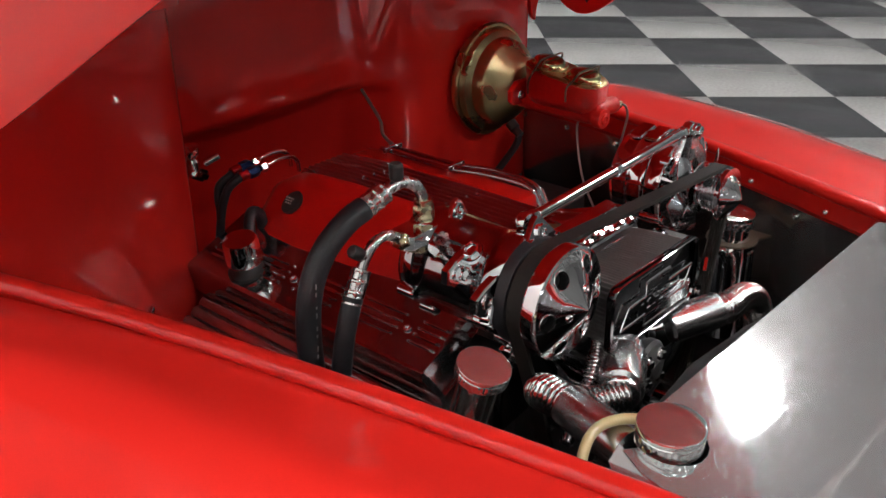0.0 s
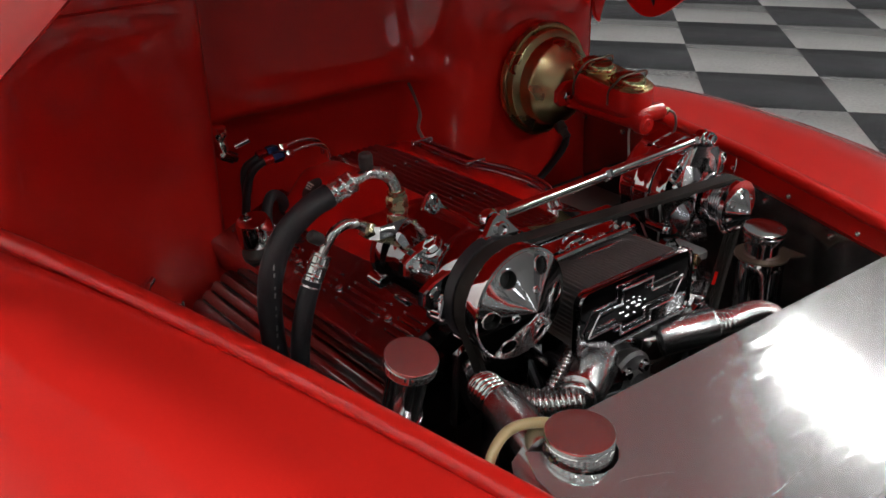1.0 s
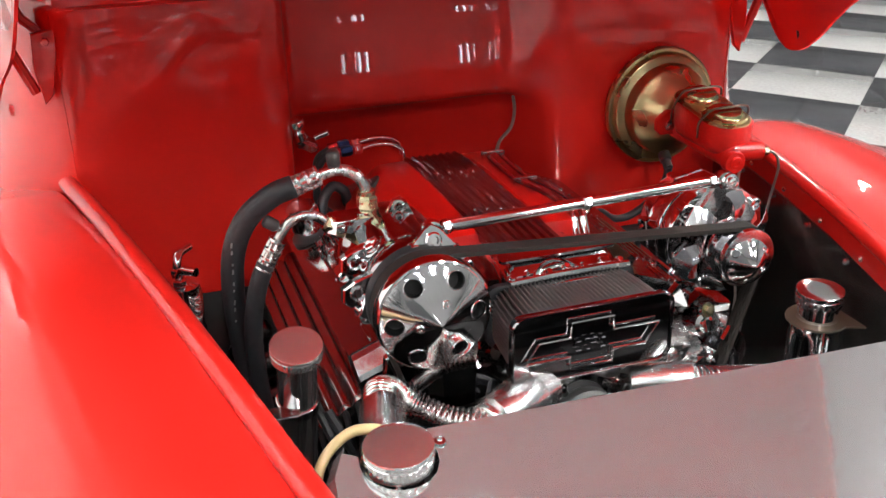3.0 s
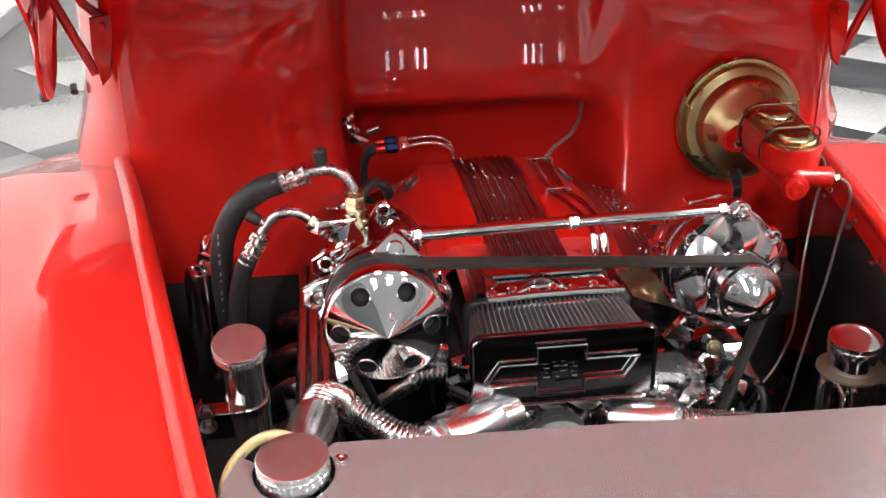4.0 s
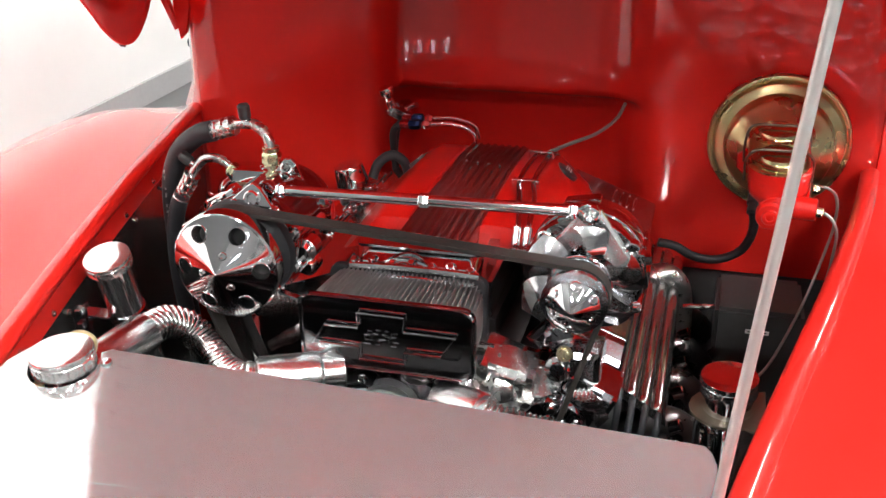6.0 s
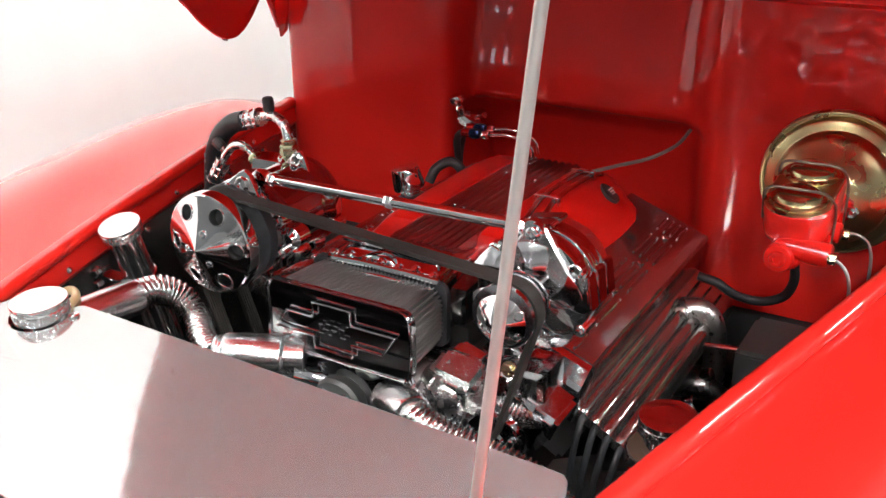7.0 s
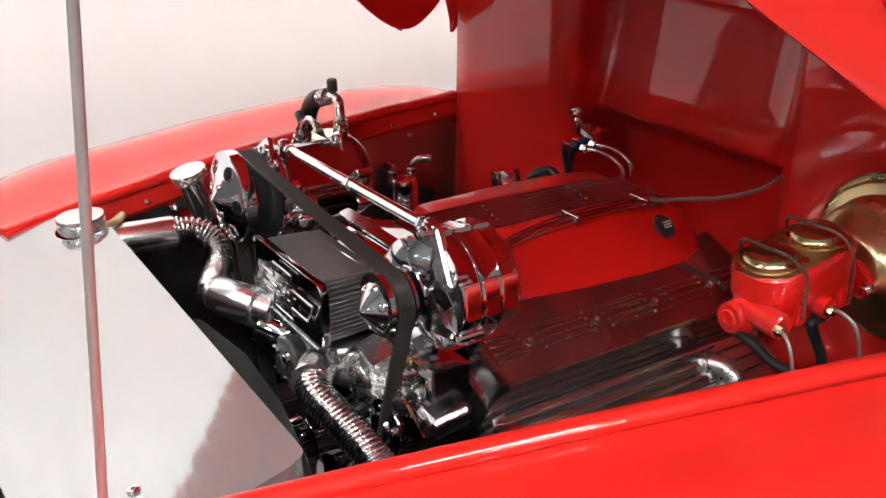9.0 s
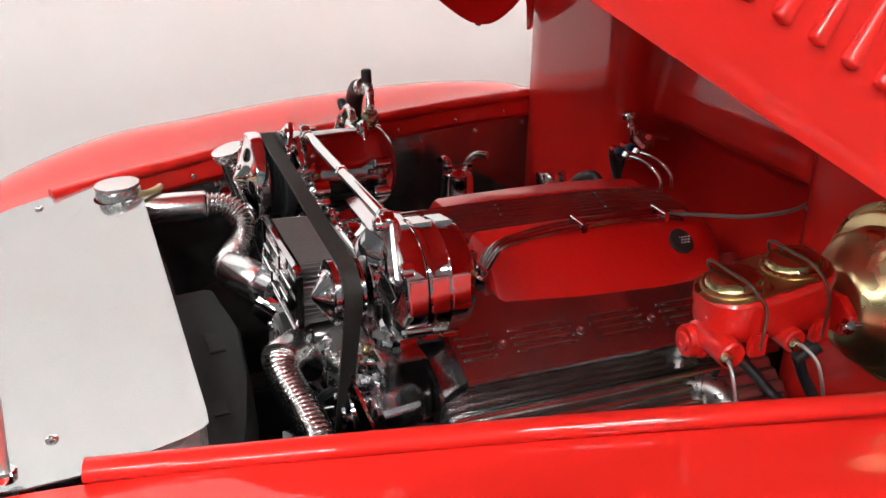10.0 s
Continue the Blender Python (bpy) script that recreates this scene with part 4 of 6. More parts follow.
rbox(bm, (-0.165, 0.09, 0.665), (0.05, 0.045, 0.035), 0.006)
part("coil_block", bm, RIBBED, engine, "polished block")
bm = bmesh.new()
prism(bm, [(-0.06, -0.05), (0.05, -0.04), (0.055, 0.05), (0.0, 0.065), (-0.055, 0.04)], (-0.185, 0.068, 0.70), (1, 0, 0), (0, 0, 1), 0.012, 0.002)
part("compressor_bracket", bm, CHROME, engine, "chrome compressor bracket")
for pts in ([(-0.10, 0.09, 0.66), (-0.12, 0.05, 0.65), (-0.12, 0.03, 0.62), (-0.06, 0.04, 0.55)], [(0.09, 0.09, 0.66), (0.115, 0.05, 0.65), (0.10, 0.02, 0.62), (0.06, 0.04, 0.55)], [(-0.30, 0.10, 0.66), (-0.28, 0.07, 0.62), (-0.25, 0.08, 0.55)], [(-0.31, 0.12, 0.66), (-0.295, 0.08, 0.62), (-0.27, 0.09, 0.54)]):
    bm = bmesh.new()
    sweep(bm, spline(pts, 6), 0.006, 8)
    part("wiring", bm, RUBBER, engine, "black wiring in a sleeve")
bm = bmesh.new()
lathe(bm, (-0.018, 0.090, 0.752), F, [(0.040, -0.02), (0.050, -0.02), (0.0515, -0.002), (0.049, 0.0), (0.045, 0.001), (0.042, 0.0), (0.040, -0.01)], 36)
part("throttle_ring", bm, CHROME, engine, "chrome throttle ring")

for x, z, w, turn in ((0.014, 0.694, 0.034, 12), (0.052, 0.690, 0.030, -18)):
    bm = bmesh.new()
    skin(bm, [[V(x + w * k * math.cos(radians(a + turn)), y, z + 0.016 * k * math.sin(radians(a))) for a in range(0, 360, 30)] for y, k in ((0.060, 0.9), (0.030, 0.75), (0.018, 0.5), (0.012, 0.42), (0.008, 0.30))])
    casting = part("front_casting", bm, CAST, engine, "satin cast front housing", angle=50)
    bm = bmesh.new()
    bolt(bm, (x + 0.016, 0.020, z + 0.004), (0.2, -1, 0.3), 0.0055, 0.006)
    part("bolt", bm, CHROME, casting)
bm = bmesh.new()
sec = round_rect(0.090, 0.066, 0.022, 5)
skin(bm, [[V(0.080 + a * k + dx, y, 0.668 + b * k) for a, b in sec] for y, k, dx in ((0.100, 1.0, 0.0), (0.050, 1.0, 0.002), (0.034, 0.88, 0.004), (0.028, 0.70, 0.006))])
part("pump_casting", bm, ALU_TUBE, engine, "satin cast pump housing", angle=50)

bm = bmesh.new()
lathe(bm, (0.165, 0.030, 0.640), (0, 1, 0), [(0.001, -0.004), (0.018, -0.004), (0.020, 0.0), (0.034, 0.004), (0.036, 0.008), (0.036, 0.030), (0.033, 0.034), (0.033, 0.060), (0.036, 0.064), (0.036, 0.085), (0.02, 0.09)], 36)
pump = part("steering_pump", bm, DARK_CHROME, engine, "polished round pump body")
for i in range(5):
    a = radians(72 * i + 20)
    bm = bmesh.new()
    bolt(bm, (0.165 + 0.027 * math.cos(a), 0.034, 0.640 + 0.027 * math.sin(a)), F, 0.0045, 0.005)
    part("bolt", bm, CHROME, pump)
bm = bmesh.new()
skin(bm, [[V(x, y, z), V(x + 0.012, y + 0.004, z + 0.014), V(x + 0.010, y + 0.008, z + 0.014), V(x - 0.002, y + 0.004, z)] for x, y, z in ((0.176, 0.028, 0.696), (0.192, 0.030, 0.684), (0.206, 0.036, 0.664), (0.214, 0.044, 0.640))])
part("twisted_strap", bm, CHROME, engine, "chrome strap")
bm = bmesh.new()
rbox(bm, (0.205, 0.085, 0.668), (0.050, 0.055, 0.040), 0.006, (10, 24, 0))
rbox(bm, (0.200, 0.060, 0.655), (0.022, 0.020, 0.050), 0.004, (0, 24, 10))
part("coil_block", bm, POLISHED, engine, "polished block")
bm = bmesh.new()
rbox(bm, (0.110, 0.058, 0.690), (0.060, 0.045, 0.050), 0.008, (18, 10, 0))
cyl(bm, (0.078, 0.045, 0.690), (0.100, 0.030, 0.694), 0.012, 18, 0.002)
part("bypass_housing", bm, ALU_TUBE, engine, "polished bypass housing")
bm = bmesh.new()
lathe(bm, (0.165, 0.060, 0.702), (0.1, -1, 0.4), [(0.0002, 0.012), (0.008, 0.012), (0.009, 0.008), (0.014, 0.006), (0.015, 0.0), (0.015, -0.03)], 20)
part("tensioner_boss", bm, CHROME, engine)
for y in (0.185, 0.265, 0.345, 0.425):
    bm = bmesh.new()
    cyl(bm, (0.290, y, 0.560), (0.304, y, 0.567), 0.009, 14, 0.001)
    part("header_bolt", bm, CHROME, engine)

# oil cap and breather hose
t = thing("oil_filler", (-0.235, 0.487, 0.715), "chrome oil filler cap on the valve cover", "cap")
ax = V(-0.20, -0.06, 0.97).normalized()
bm = bmesh.new()
lathe(bm, (-0.231, 0.503, 0.705), ax, [(0.016, 0), (0.018, 0.014), (0.0255, 0.017), (0.0268, 0.021), (0.0240, 0.048), (0.0222, 0.0520), (0.001, 0.0528)], 32)
part("cap", bm, CHROME, t)
bm = bmesh.new()
lathe(bm, (-0.231, 0.503, 0.700), ax, [(0.026, 0), (0.026, 0.006), (0.02, 0.01)], 24)
part("seat", bm, PLASTIC, t, "black plastic seat")
bm = bmesh.new()
sweep(bm, spline([(-0.208, 0.52, 0.730), (-0.200, 0.53, 0.752), (-0.182, 0.545, 0.762), (-0.164, 0.55, 0.750), (-0.158, 0.555, 0.725)], 8), 0.0080, 12)
single("breather_hose", bm, RUBBER, (-0.155, 0.555, 0.735), "short black rubber breather hose looped beside the oil cap", "hose")

# ---- air filter ----
flt = thing("air_filter", (-0.014, 0.045, 0.70), "pleated air filter with black chrome front plate", "air filter")
PX, PZ = -0.0145, 0.7495
sec = round_rect(0.199, 0.086, 0.014, 5)
bm = bmesh.new()
skin(bm, [[V(PX + a * k, y, PZ + b * k) for a, b in sec] for y, k in ((0.0025, 0.955), (0.0, 0.965), (-0.001, 0.985), (0.001, 1.0), (0.009, 1.0), (0.010, 0.97))])
plate = part("front_plate", bm, DARK_CHROME, flt, "black chrome front plate with raised outline")
bm = bmesh.new()
sec2 = round_rect(0.162, 0.054, 0.014, 5)
skin(bm, [[V(PX + a * k, y, PZ + b * k) for a, b in sec2] for y, k in ((0.009, 1.0), (0.085, 0.94))])
body = part("element_core", bm, PLASTIC, flt)
bm = bmesh.new()
FOLD = (0.0020, 0.0016, -0.0010, -0.0075, -0.0090, -0.0075, -0.0010, 0.0016)      # one pleat, ridge to ridge
ring_ = [V(a, 0, b) for a, b in round_rect(0.186, 0.078, 0.022, 8)]
ring_ = even(ring_ + ring_[:1], 0.00072)
ring_ = ring_[:len(ring_) // 8 * 8]
rings = []
for y, k in ((0.009, 1.0), (0.030, 0.995), (0.060, 0.975), (0.086, 0.94)):
    line_ = []
    for i, q in enumerate(ring_):
        out_ = (q - V(max(-0.071, min(0.071, q.x)), 0, max(-0.017, min(0.017, q.z)))).normalized()
        line_.append(V(PX, y, PZ) + q * k + out_ * FOLD[i % 8])
    rings.append(line_)
skin(bm, rings, caps=False)
tagged(part("pleats", bm, PLEAT, flt, "grey pleated gauze"), kind="stuff")
bm = bmesh.new()
skin(bm, [[V(PX + a * k, y, PZ + b * k) for a, b in sec] for y, k in ((0.083, 0.90), (0.085, 0.945), (0.092, 0.95), (0.094, 0.90))])
part("rear_rim", bm, RUBBER, flt)
EMX, EMZ = -0.0185, 0.7475
edge = [(-0.026, 0.0115), (-0.026, 0.030), (0.026, 0.030), (0.026, 0.0125), (0.083, 0.0125), (0.067, -0.0125), (0.026, -0.0125), (0.026, -0.028), (-0.026, -0.028), (-0.026, -0.0125), (-0.080, -0.0125), (-0.064, 0.0115)]
for (ax_, az_), (bx_, bz_) in zip(edge, edge[1:] + edge[:1]):
    bm = bmesh.new()
    a, b = V(EMX + ax_, -0.0022, EMZ + az_), V(EMX + bx_, -0.0022, EMZ + bz_)
    sweep(bm, [a, b], 0.0017 if abs(bx_ - ax_) > abs(bz_ - az_) else 0.0012, 8)
    part("raised_line", bm, CHROME, plate)
for dx, dz, w, h in ((-0.016, 0.004, 0.006, 0.0015), (-0.006, 0.006, 0.006, 0.0015), (0.004, 0.006, 0.005, 0.0015), (0.014, 0.004, 0.005, 0.0015), (0.002, 0.0, 0.008, 0.0015), (-0.016, -0.007, 0.008, 0.0015), (-0.004, -0.007, 0.005, 0.0015), (0.014, -0.007, 0.007, 0.0015), (-0.018, 0.0, 0.0015, 0.010), (0.009, 0.0, 0.0015, 0.008)):
    bm = bmesh.new()
    rbox(bm, (EMX + dx, -0.0015, EMZ + dz), (w, 0.002, h), 0.0005)
    part("raised_bar", bm, CHROME, plate)

# ---- air conditioning compressor ----
cmp_ = thing("compressor", (-0.198, 0.12, 0.752), "chrome air conditioning compressor with coned pulley cover", "compressor")
CX, CZ = -0.1985, 0.8125
LID_Y = 0.0045
bm = bmesh.new()
lathe(bm, (CX, LID_Y, CZ), F, [(0.0560, -0.0170), (0.0622, -0.0168), (0.0630, -0.0150), (0.0632, -0.0030), (0.0624, 0.0), (0.0605, 0.0012), (0.0590, 0.0014), (0.0300, 0.0120), (0.0015, 0.0240), (0.0005, 0.0243)], 96)
HOLES = bmesh.new()
SPOTS = []
for i in range(6):
    a = radians(60 * i + 2)
    p = V(CX + 0.0435 * math.cos(a), LID_Y, CZ + 0.0435 * math.sin(a))
    nrm = V(math.cos(a) * 0.37, -1, math.sin(a) * 0.37).normalized()
    SPOTS.append((p, nrm))
    cyl(HOLES, p - nrm * 0.009, p + nrm * 0.02, 0.0094, 28)
cv = part("pulley_cover", carve(bm, HOLES), CHROME, cmp_, "chrome coned pulley cover with six holes", angle=20)
for p, nrm in SPOTS:
    bm = bmesh.new()
    lathe(bm, p - nrm * 0.0085, nrm, [(0.0092, 0), (0.0092, 0.002), (0.0065, 0.004), (0.0035, 0.0052), (0.0002, 0.0056)], 22)
    part("hub_rubber", bm, SHROUD, cv, "dark rubber behind the hole")
    bm = bmesh.new()
    x_, y_, _ = frame_of(nrm)
    ring_ = []
    for k in range(28):
        o_ = x_ * math.cos(2 * math.pi * k / 28) + y_ * math.sin(2 * math.pi * k / 28)
        ring_.append([p + o_ * r_ + nrm * (0.0066 + h_) for r_, h_ in ((0.0092, -0.003), (0.0092, 0.0), (0.0096, 0.0010), (0.0103, 0.0009), (0.0107, -0.0002), (0.0104, -0.003))])
    skin(bm, ring_, caps=False, cyclic=True)
    part("hole_rim", bm, CHROME, cv)
for ang in (70, 190, 305):
    a = radians(ang)
    bm = bmesh.new()
    nrm = V(math.cos(a) * 0.45, -1, math.sin(a) * 0.45).normalized()
    lathe(bm, V(CX + 0.021 * math.cos(a), LID_Y - 0.0156, CZ + 0.021 * math.sin(a)), nrm, [(0.0046, -0.003), (0.0046, 0.0014), (0.0038, 0.0022), (0.0024, 0.0022), (0.0020, 0.0010), (0.0002, 0.0010)], 16)
    part("screw", bm, CHROME, cv)
bm = bmesh.new()
prof = [(0.030, 0.0215), (0.0545, 0.0215), (0.0555, 0.0220)]
for i in range(6):
    prof += [(0.0555, 0.0230 + 0.0032 * i), (0.0530, 0.0246 + 0.0032 * i)]
prof += [(0.0555, 0.0422), (0.0600, 0.0440), (0.0610, 0.046), (0.0610, 0.057), (0.05, 0.059)]
lathe(bm, (CX, 0, CZ), (0, 1, 0), prof, 48)
part("pulley", bm, RUBBER, cmp_, "black grooved pulley")
bm = bmesh.new()
lathe(bm, (CX, 0, CZ), (0, 1, 0), [(0.045, 0.058), (0.0560, 0.061), (0.0590, 0.066), (0.0592, 0.082), (0.0570, 0.086), (0.0565, 0.095), (0.0570, 0.150), (0.0560, 0.166), (0.0590, 0.171), (0.0590, 0.188), (0.055, 0.196), (0.045, 0.205), (0.001, 0.207)], 48)
part("body", bm, DARK_CHROME, cmp_, "chrome barrel")
for a in (20, 200, 250, 290, 340):
    d = V(math.cos(radians(a)), 0, math.sin(radians(a)))
    p = V(CX, 0, CZ) + d * 0.0605
    bm = bmesh.new()
    cyl(bm, p + V(0, 0.062, 0), p + V(0, 0.082, 0), 0.0085, 14, 0.0015)
    hexa(bm, p + V(0, 0.062, 0), F, 0.005, 0.005)
    part("front_lug", bm, CHROME, cmp_)
    bm = bmesh.new()
    cyl(bm, p + V(0, 0.168, 0), p + V(0, 0.192, 0), 0.0075, 14, 0.0015)
    part("rear_lug", bm, CHROME, cmp_)
# hexagon filler boss on the barrel
BOSS = V(-0.237, 0.104, 0.8585)
OUT = V(-0.0385, 0.0, 0.0475).normalized()
bm = bmesh.new()
lathe(bm, BOSS - OUT * 0.008, OUT, [(0.0150, 0), (0.0150, 0.0035), (0.0125, 0.0050), (0.0120, 0.0065), (0.006, 0.0066)], 28)
boss_ = part("filler_boss", bm, DARK_CHROME, cmp_)
bm = bmesh.new()
lathe(bm, BOSS - OUT * 0.003, OUT, [(0.0100, 0.0), (0.0100, 0.0052), (0.0088, 0.0064), (0.0076, 0.0062), (0.0066, 0.0030), (0.0002, 0.0030)], 6)
part("hex_plug", bm, CHROME, boss_, angle=20)
# front bracket with two bolt eyes
bm = bmesh.new()
prism(bm, [(-0.026, -0.024), (-0.017, -0.030), (-0.008, -0.022), (0.002, -0.006), (0.016, 0.006), (0.017, 0.016), (0.008, 0.021), (-0.004, 0.015), (-0.020, -0.006)], (-0.245, 0.074, 0.822), (0.96, 0.25, 0), (0, 0, 1), 0.014, 0.002)
eyes = part("eye_bracket", bm, CHROME, cmp_, "chrome bracket with two bolt eyes", angle=20)
for x, y, z in ((-0.241, 0.0655, 0.835), (-0.259, 0.0610, 0.802)):
    bm = bmesh.new()
    lathe(bm, (x, y, z), (0.25, -0.96, 0), [(0.0088, -0.008), (0.0088, 0.001), (0.0075, 0.0028), (0.0058, 0.0018), (0.0050, -0.003), (0.0002, -0.003)], 20)
    part("eye", bm, CHROME, eyes)
# upper mounting ears with bolts, and the eared tab
bm = bmesh.new()
prism(bm, [(-0.040, -0.022), (-0.034, -0.010), (-0.008, 0.014), (0.0, 0.018), (0.009, 0.013), (0.032, -0.014), (0.034, -0.022), (0.022, -0.025), (0.0, -0.019), (-0.024, -0.023)], (-0.183, 0.060, 0.872), (1, 0, 0), (0, 0.35, 1), 0.008, 0.0015)
ears = part("top_ear", bm, CHROME, cmp_)
for x, y, z, r in ((-0.183, 0.058, 0.874, 0.0095), (-0.2035, 0.056, 0.8665, 0.0062), (-0.158, 0.056, 0.862, 0.0042)):
    bm = bmesh.new()
    lathe(bm, (x, y, z), (0, -1, 0.3), [(r * 1.35, -0.003), (r * 1.35, 0.001), (r * 1.1, 0.002), (r, 0.0025), (r, 0.008), (r * 0.8, 0.0095), (r * 0.55, 0.0095), (r * 0.5, 0.006), (0.0002, 0.006)], 20)
    part("bolt", bm, CHROME, ears)
for x, y, z, k in ((-0.256, 0.118, 0.838, 1.0), (-0.265, 0.072, 0.824, 1.05)):
    bm = bmesh.new()
    prism(bm, [(-0.018 * k, -0.004), (-0.012 * k, -0.013 * k), (0.002, -0.014 * k), (0.03, -0.02), (0.04, 0.0), (0.03, 0.014 * k), (0.002, 0.014 * k), (-0.013 * k, 0.010 * k)], (x, y, z), (0.96, 0, 0.28), (-0.28, 0, 0.96), 0.012, 0.002)
    e_ = part("side_ear", bm, CHROME, cmp_)
    bm = bmesh.new()
    lathe(bm, (x, y - 0.012, z), F, [(0.0095, -0.002), (0.0095, 0.001), (0.0075, 0.0022), (0.0055, 0.001), (0.005, -0.002), (0.0002, -0.002)], 18)
    part("bush", bm, CHROME, e_)
bm = bmesh.new()
prism(bm, [(-0.030, -0.020), (0.022, -0.020), (0.020, -0.012), (0.010, 0.010), (0.003, 0.016), (-0.006, 0.014)], (-0.188, 0.168, 0.868), (1, 0.12, 0), (0, 0.2, 1), 0.006, 0.0015)
tab = part("eared_tab", bm, CHROME, cmp_)
bm = bmesh.new()
lathe(bm, (-0.188, 0.1615, 0.873), (0.12, -1, 0.2), [(0.0085, -0.001), (0.0085, 0.001), (0.0065, 0.0018), (0.005, 0.001), (0.005, -0.001)], 18)
part("tab_rim", bm, CHROME, tab)
bm = bmesh.new()
lathe(bm, (-0.136, 0.080, 0.805), F, [(0.014, -0.02), (0.014, 0), (0.011, 0.002), (0.0075, 0.009), (0.0002, 0.009)], 18)
part("side_lug", bm, CHROME, cmp_)
bm = bmesh.new()
lathe(bm, (-0.135, 0.080, 0.785), F, [(0.012, -0.02), (0.012, 0), (0.008, 0.006), (0.0002, 0.006)], 18)
part("side_lug", bm, CHROME, cmp_)
bm = bmesh.new()
skin(bm, [[V(-0.240 + a * k, 0.182 + b * k, z) for a, b in [(-0.030, -0.012), (-0.022, -0.020), (0.026, -0.018), (0.036, -0.008), (0.034, 0.012), (0.024, 0.018), (-0.024, 0.016), (-0.030, 0.008)]] for z, k in ((0.850, 1.05), (0.860, 1.0), (0.8645, 0.94))])
port = part("port_block", bm, CHROME, cmp_, "chrome hose port block", angle=25)
bm = bmesh.new()
lathe(bm, (-0.219, 0.187, 0.862), (0, 0, 1), [(0.0155, 0.0), (0.0155, 0.003), (0.0125, 0.005)], 24)
part("port_collar", bm, CHROME, port)

# ---- refrigerant hoses ----
def crimp(bm, a, b, r):
    """A pressed sleeve: three rows of flats between raised bands."""
    a, b = Vector(a), Vector(b)
    d = b - a
    l = d.length
    x, y, _ = frame_of(d)
    rings = []
    for u, k, flat in ((0.0, 0.86, 0), (0.02, 1.05, 0), (0.07, 1.05, 0), (0.11, 1.0, 1), (0.29, 1.0, 1), (0.33, 1.06, 0), (0.37, 1.06, 0), (0.41, 1.0, 1), (0.59, 1.0, 1), (0.63, 1.06, 0), (0.67, 1.06, 0), (0.71, 1.0, 1), (0.88, 1.0, 1), (0.92, 1.05, 0), (0.98, 1.03, 0), (1.0, 0.70, 0)):
        ring = []
        for i in range(32):
            an = 2 * math.pi * i / 32
            rr = r * k * (1.0 - (0.13 if i % 4 in (1, 2) else 0.0) * flat)
            ring.append(a + d * u + (x * math.cos(an) + y * math.sin(an)) * rr)
        rings.append(ring)
    skin(bm, rings)
    return bm


t = thing("refrigerant_hose", (-0.38, 0.23, 0.60), "thick black rubber refrigerant hose with aluminium elbow", "hose", "refrigerant hoses")
bm = bmesh.new()
sweep(bm, spline([(-0.300, 0.198, 0.902), (-0.326, 0.200, 0.893), (-0.356, 0.204, 0.868), (-0.374, 0.207, 0.830), (-0.380, 0.208, 0.78), (-0.378, 0.206, 0.72), (-0.372, 0.20, 0.66), (-0.36, 0.19, 0.58)], 8), 0.0135, 18)
part("rubber", bm, RUBBER, t, "black rubber hose")
for i in range(9):
    bm = bmesh.new()
    q0 = V(-0.3735 - 0.0006 * i, 0.1936, 0.842 - 0.012 * i + 0.003 * (i % 2))
    rbox(bm, q0 + V(-0.004, 0.0, 0), (0.0022, 0.0010, 0.006 - 0.0015 * (i % 3)), 0.0002, (0, 8, 20))
    part("print_bar", bm, PRINT, t, "pale printed bar")
part("crimp", crimp(bmesh.new(), (-0.306, 0.1985, 0.8995), (-0.270, 0.1957, 0.9118), 0.0122), ALU_TUBE, t, "dimpled aluminium crimp")
bm = bmesh.new()
sweep(bm, spline([(-0.279, 0.196, 0.909), (-0.262, 0.195, 0.914), (-0.245, 0.194, 0.915), (-0.230, 0.191, 0.909), (-0.2215, 0.188, 0.896), (-0.219, 0.187, 0.880), (-0.2185, 0.186, 0.866)], 8), 0.0068, 16)
part("elbow", bm, ALU_TUBE, t, "bent aluminium tube")
bm = bmesh.new()
cyl(bm, (-0.2525, 0.1945, 0.914), (-0.2535, 0.1935, 0.926), 0.0052, 14)
part("service_port", bm, ALU_TUBE, t)
bm = bmesh.new()
lathe(bm, (-0.2535, 0.1935, 0.922), (-0.06, -0.03, 1), [(0.0068, 0), (0.0078, 0.002), (0.0078, 0.016), (0.006, 0.0185), (0.0002, 0.019)], 18)
part("port_cap", bm, PLASTIC, t, "black plastic port cap")
bm = bmesh.new()
hexa(bm, (-0.219, 0.187, 0.868), (0, 0, 1), 0.0125, 0.016)
cyl(bm, (-0.219, 0.187, 0.884), (-0.2195, 0.1872, 0.890), 0.0105, 18, 0.001)
part("hex_nut", bm, BRASS, t, "plated hexagon nut")

t = thing("refrigerant_hose", (-0.36, 0.19, 0.60), "slimmer black rubber refrigerant hose with aluminium elbow", "hose", "refrigerant hoses")
bm = bmesh.new()
sweep(bm, spline([(-0.343, 0.176, 0.822), (-0.353, 0.175, 0.800), (-0.362, 0.176, 0.765), (-0.366, 0.178, 0.72), (-0.364, 0.18, 0.66), (-0.355, 0.18, 0.58)], 8), 0.0108, 16)
part("rubber", bm, RUBBER, t, "black rubber hose")
part("crimp", crimp(bmesh.new(), (-0.347, 0.1757, 0.814), (-0.3265, 0.178, 0.8485), 0.0106), ALU_TUBE, t, "dimpled aluminium crimp")
bm = bmesh.new()
sweep(bm, spline([(-0.330, 0.178, 0.843), (-0.321, 0.178, 0.857), (-0.309, 0.178, 0.869), (-0.293, 0.178, 0.873), (-0.278, 0.177, 0.868), (-0.266, 0.175, 0.858), (-0.254, 0.172, 0.850)], 8), 0.0058, 16)
part("elbow", bm, ALU_TUBE, t, "bent aluminium tube")
bm = bmesh.new()
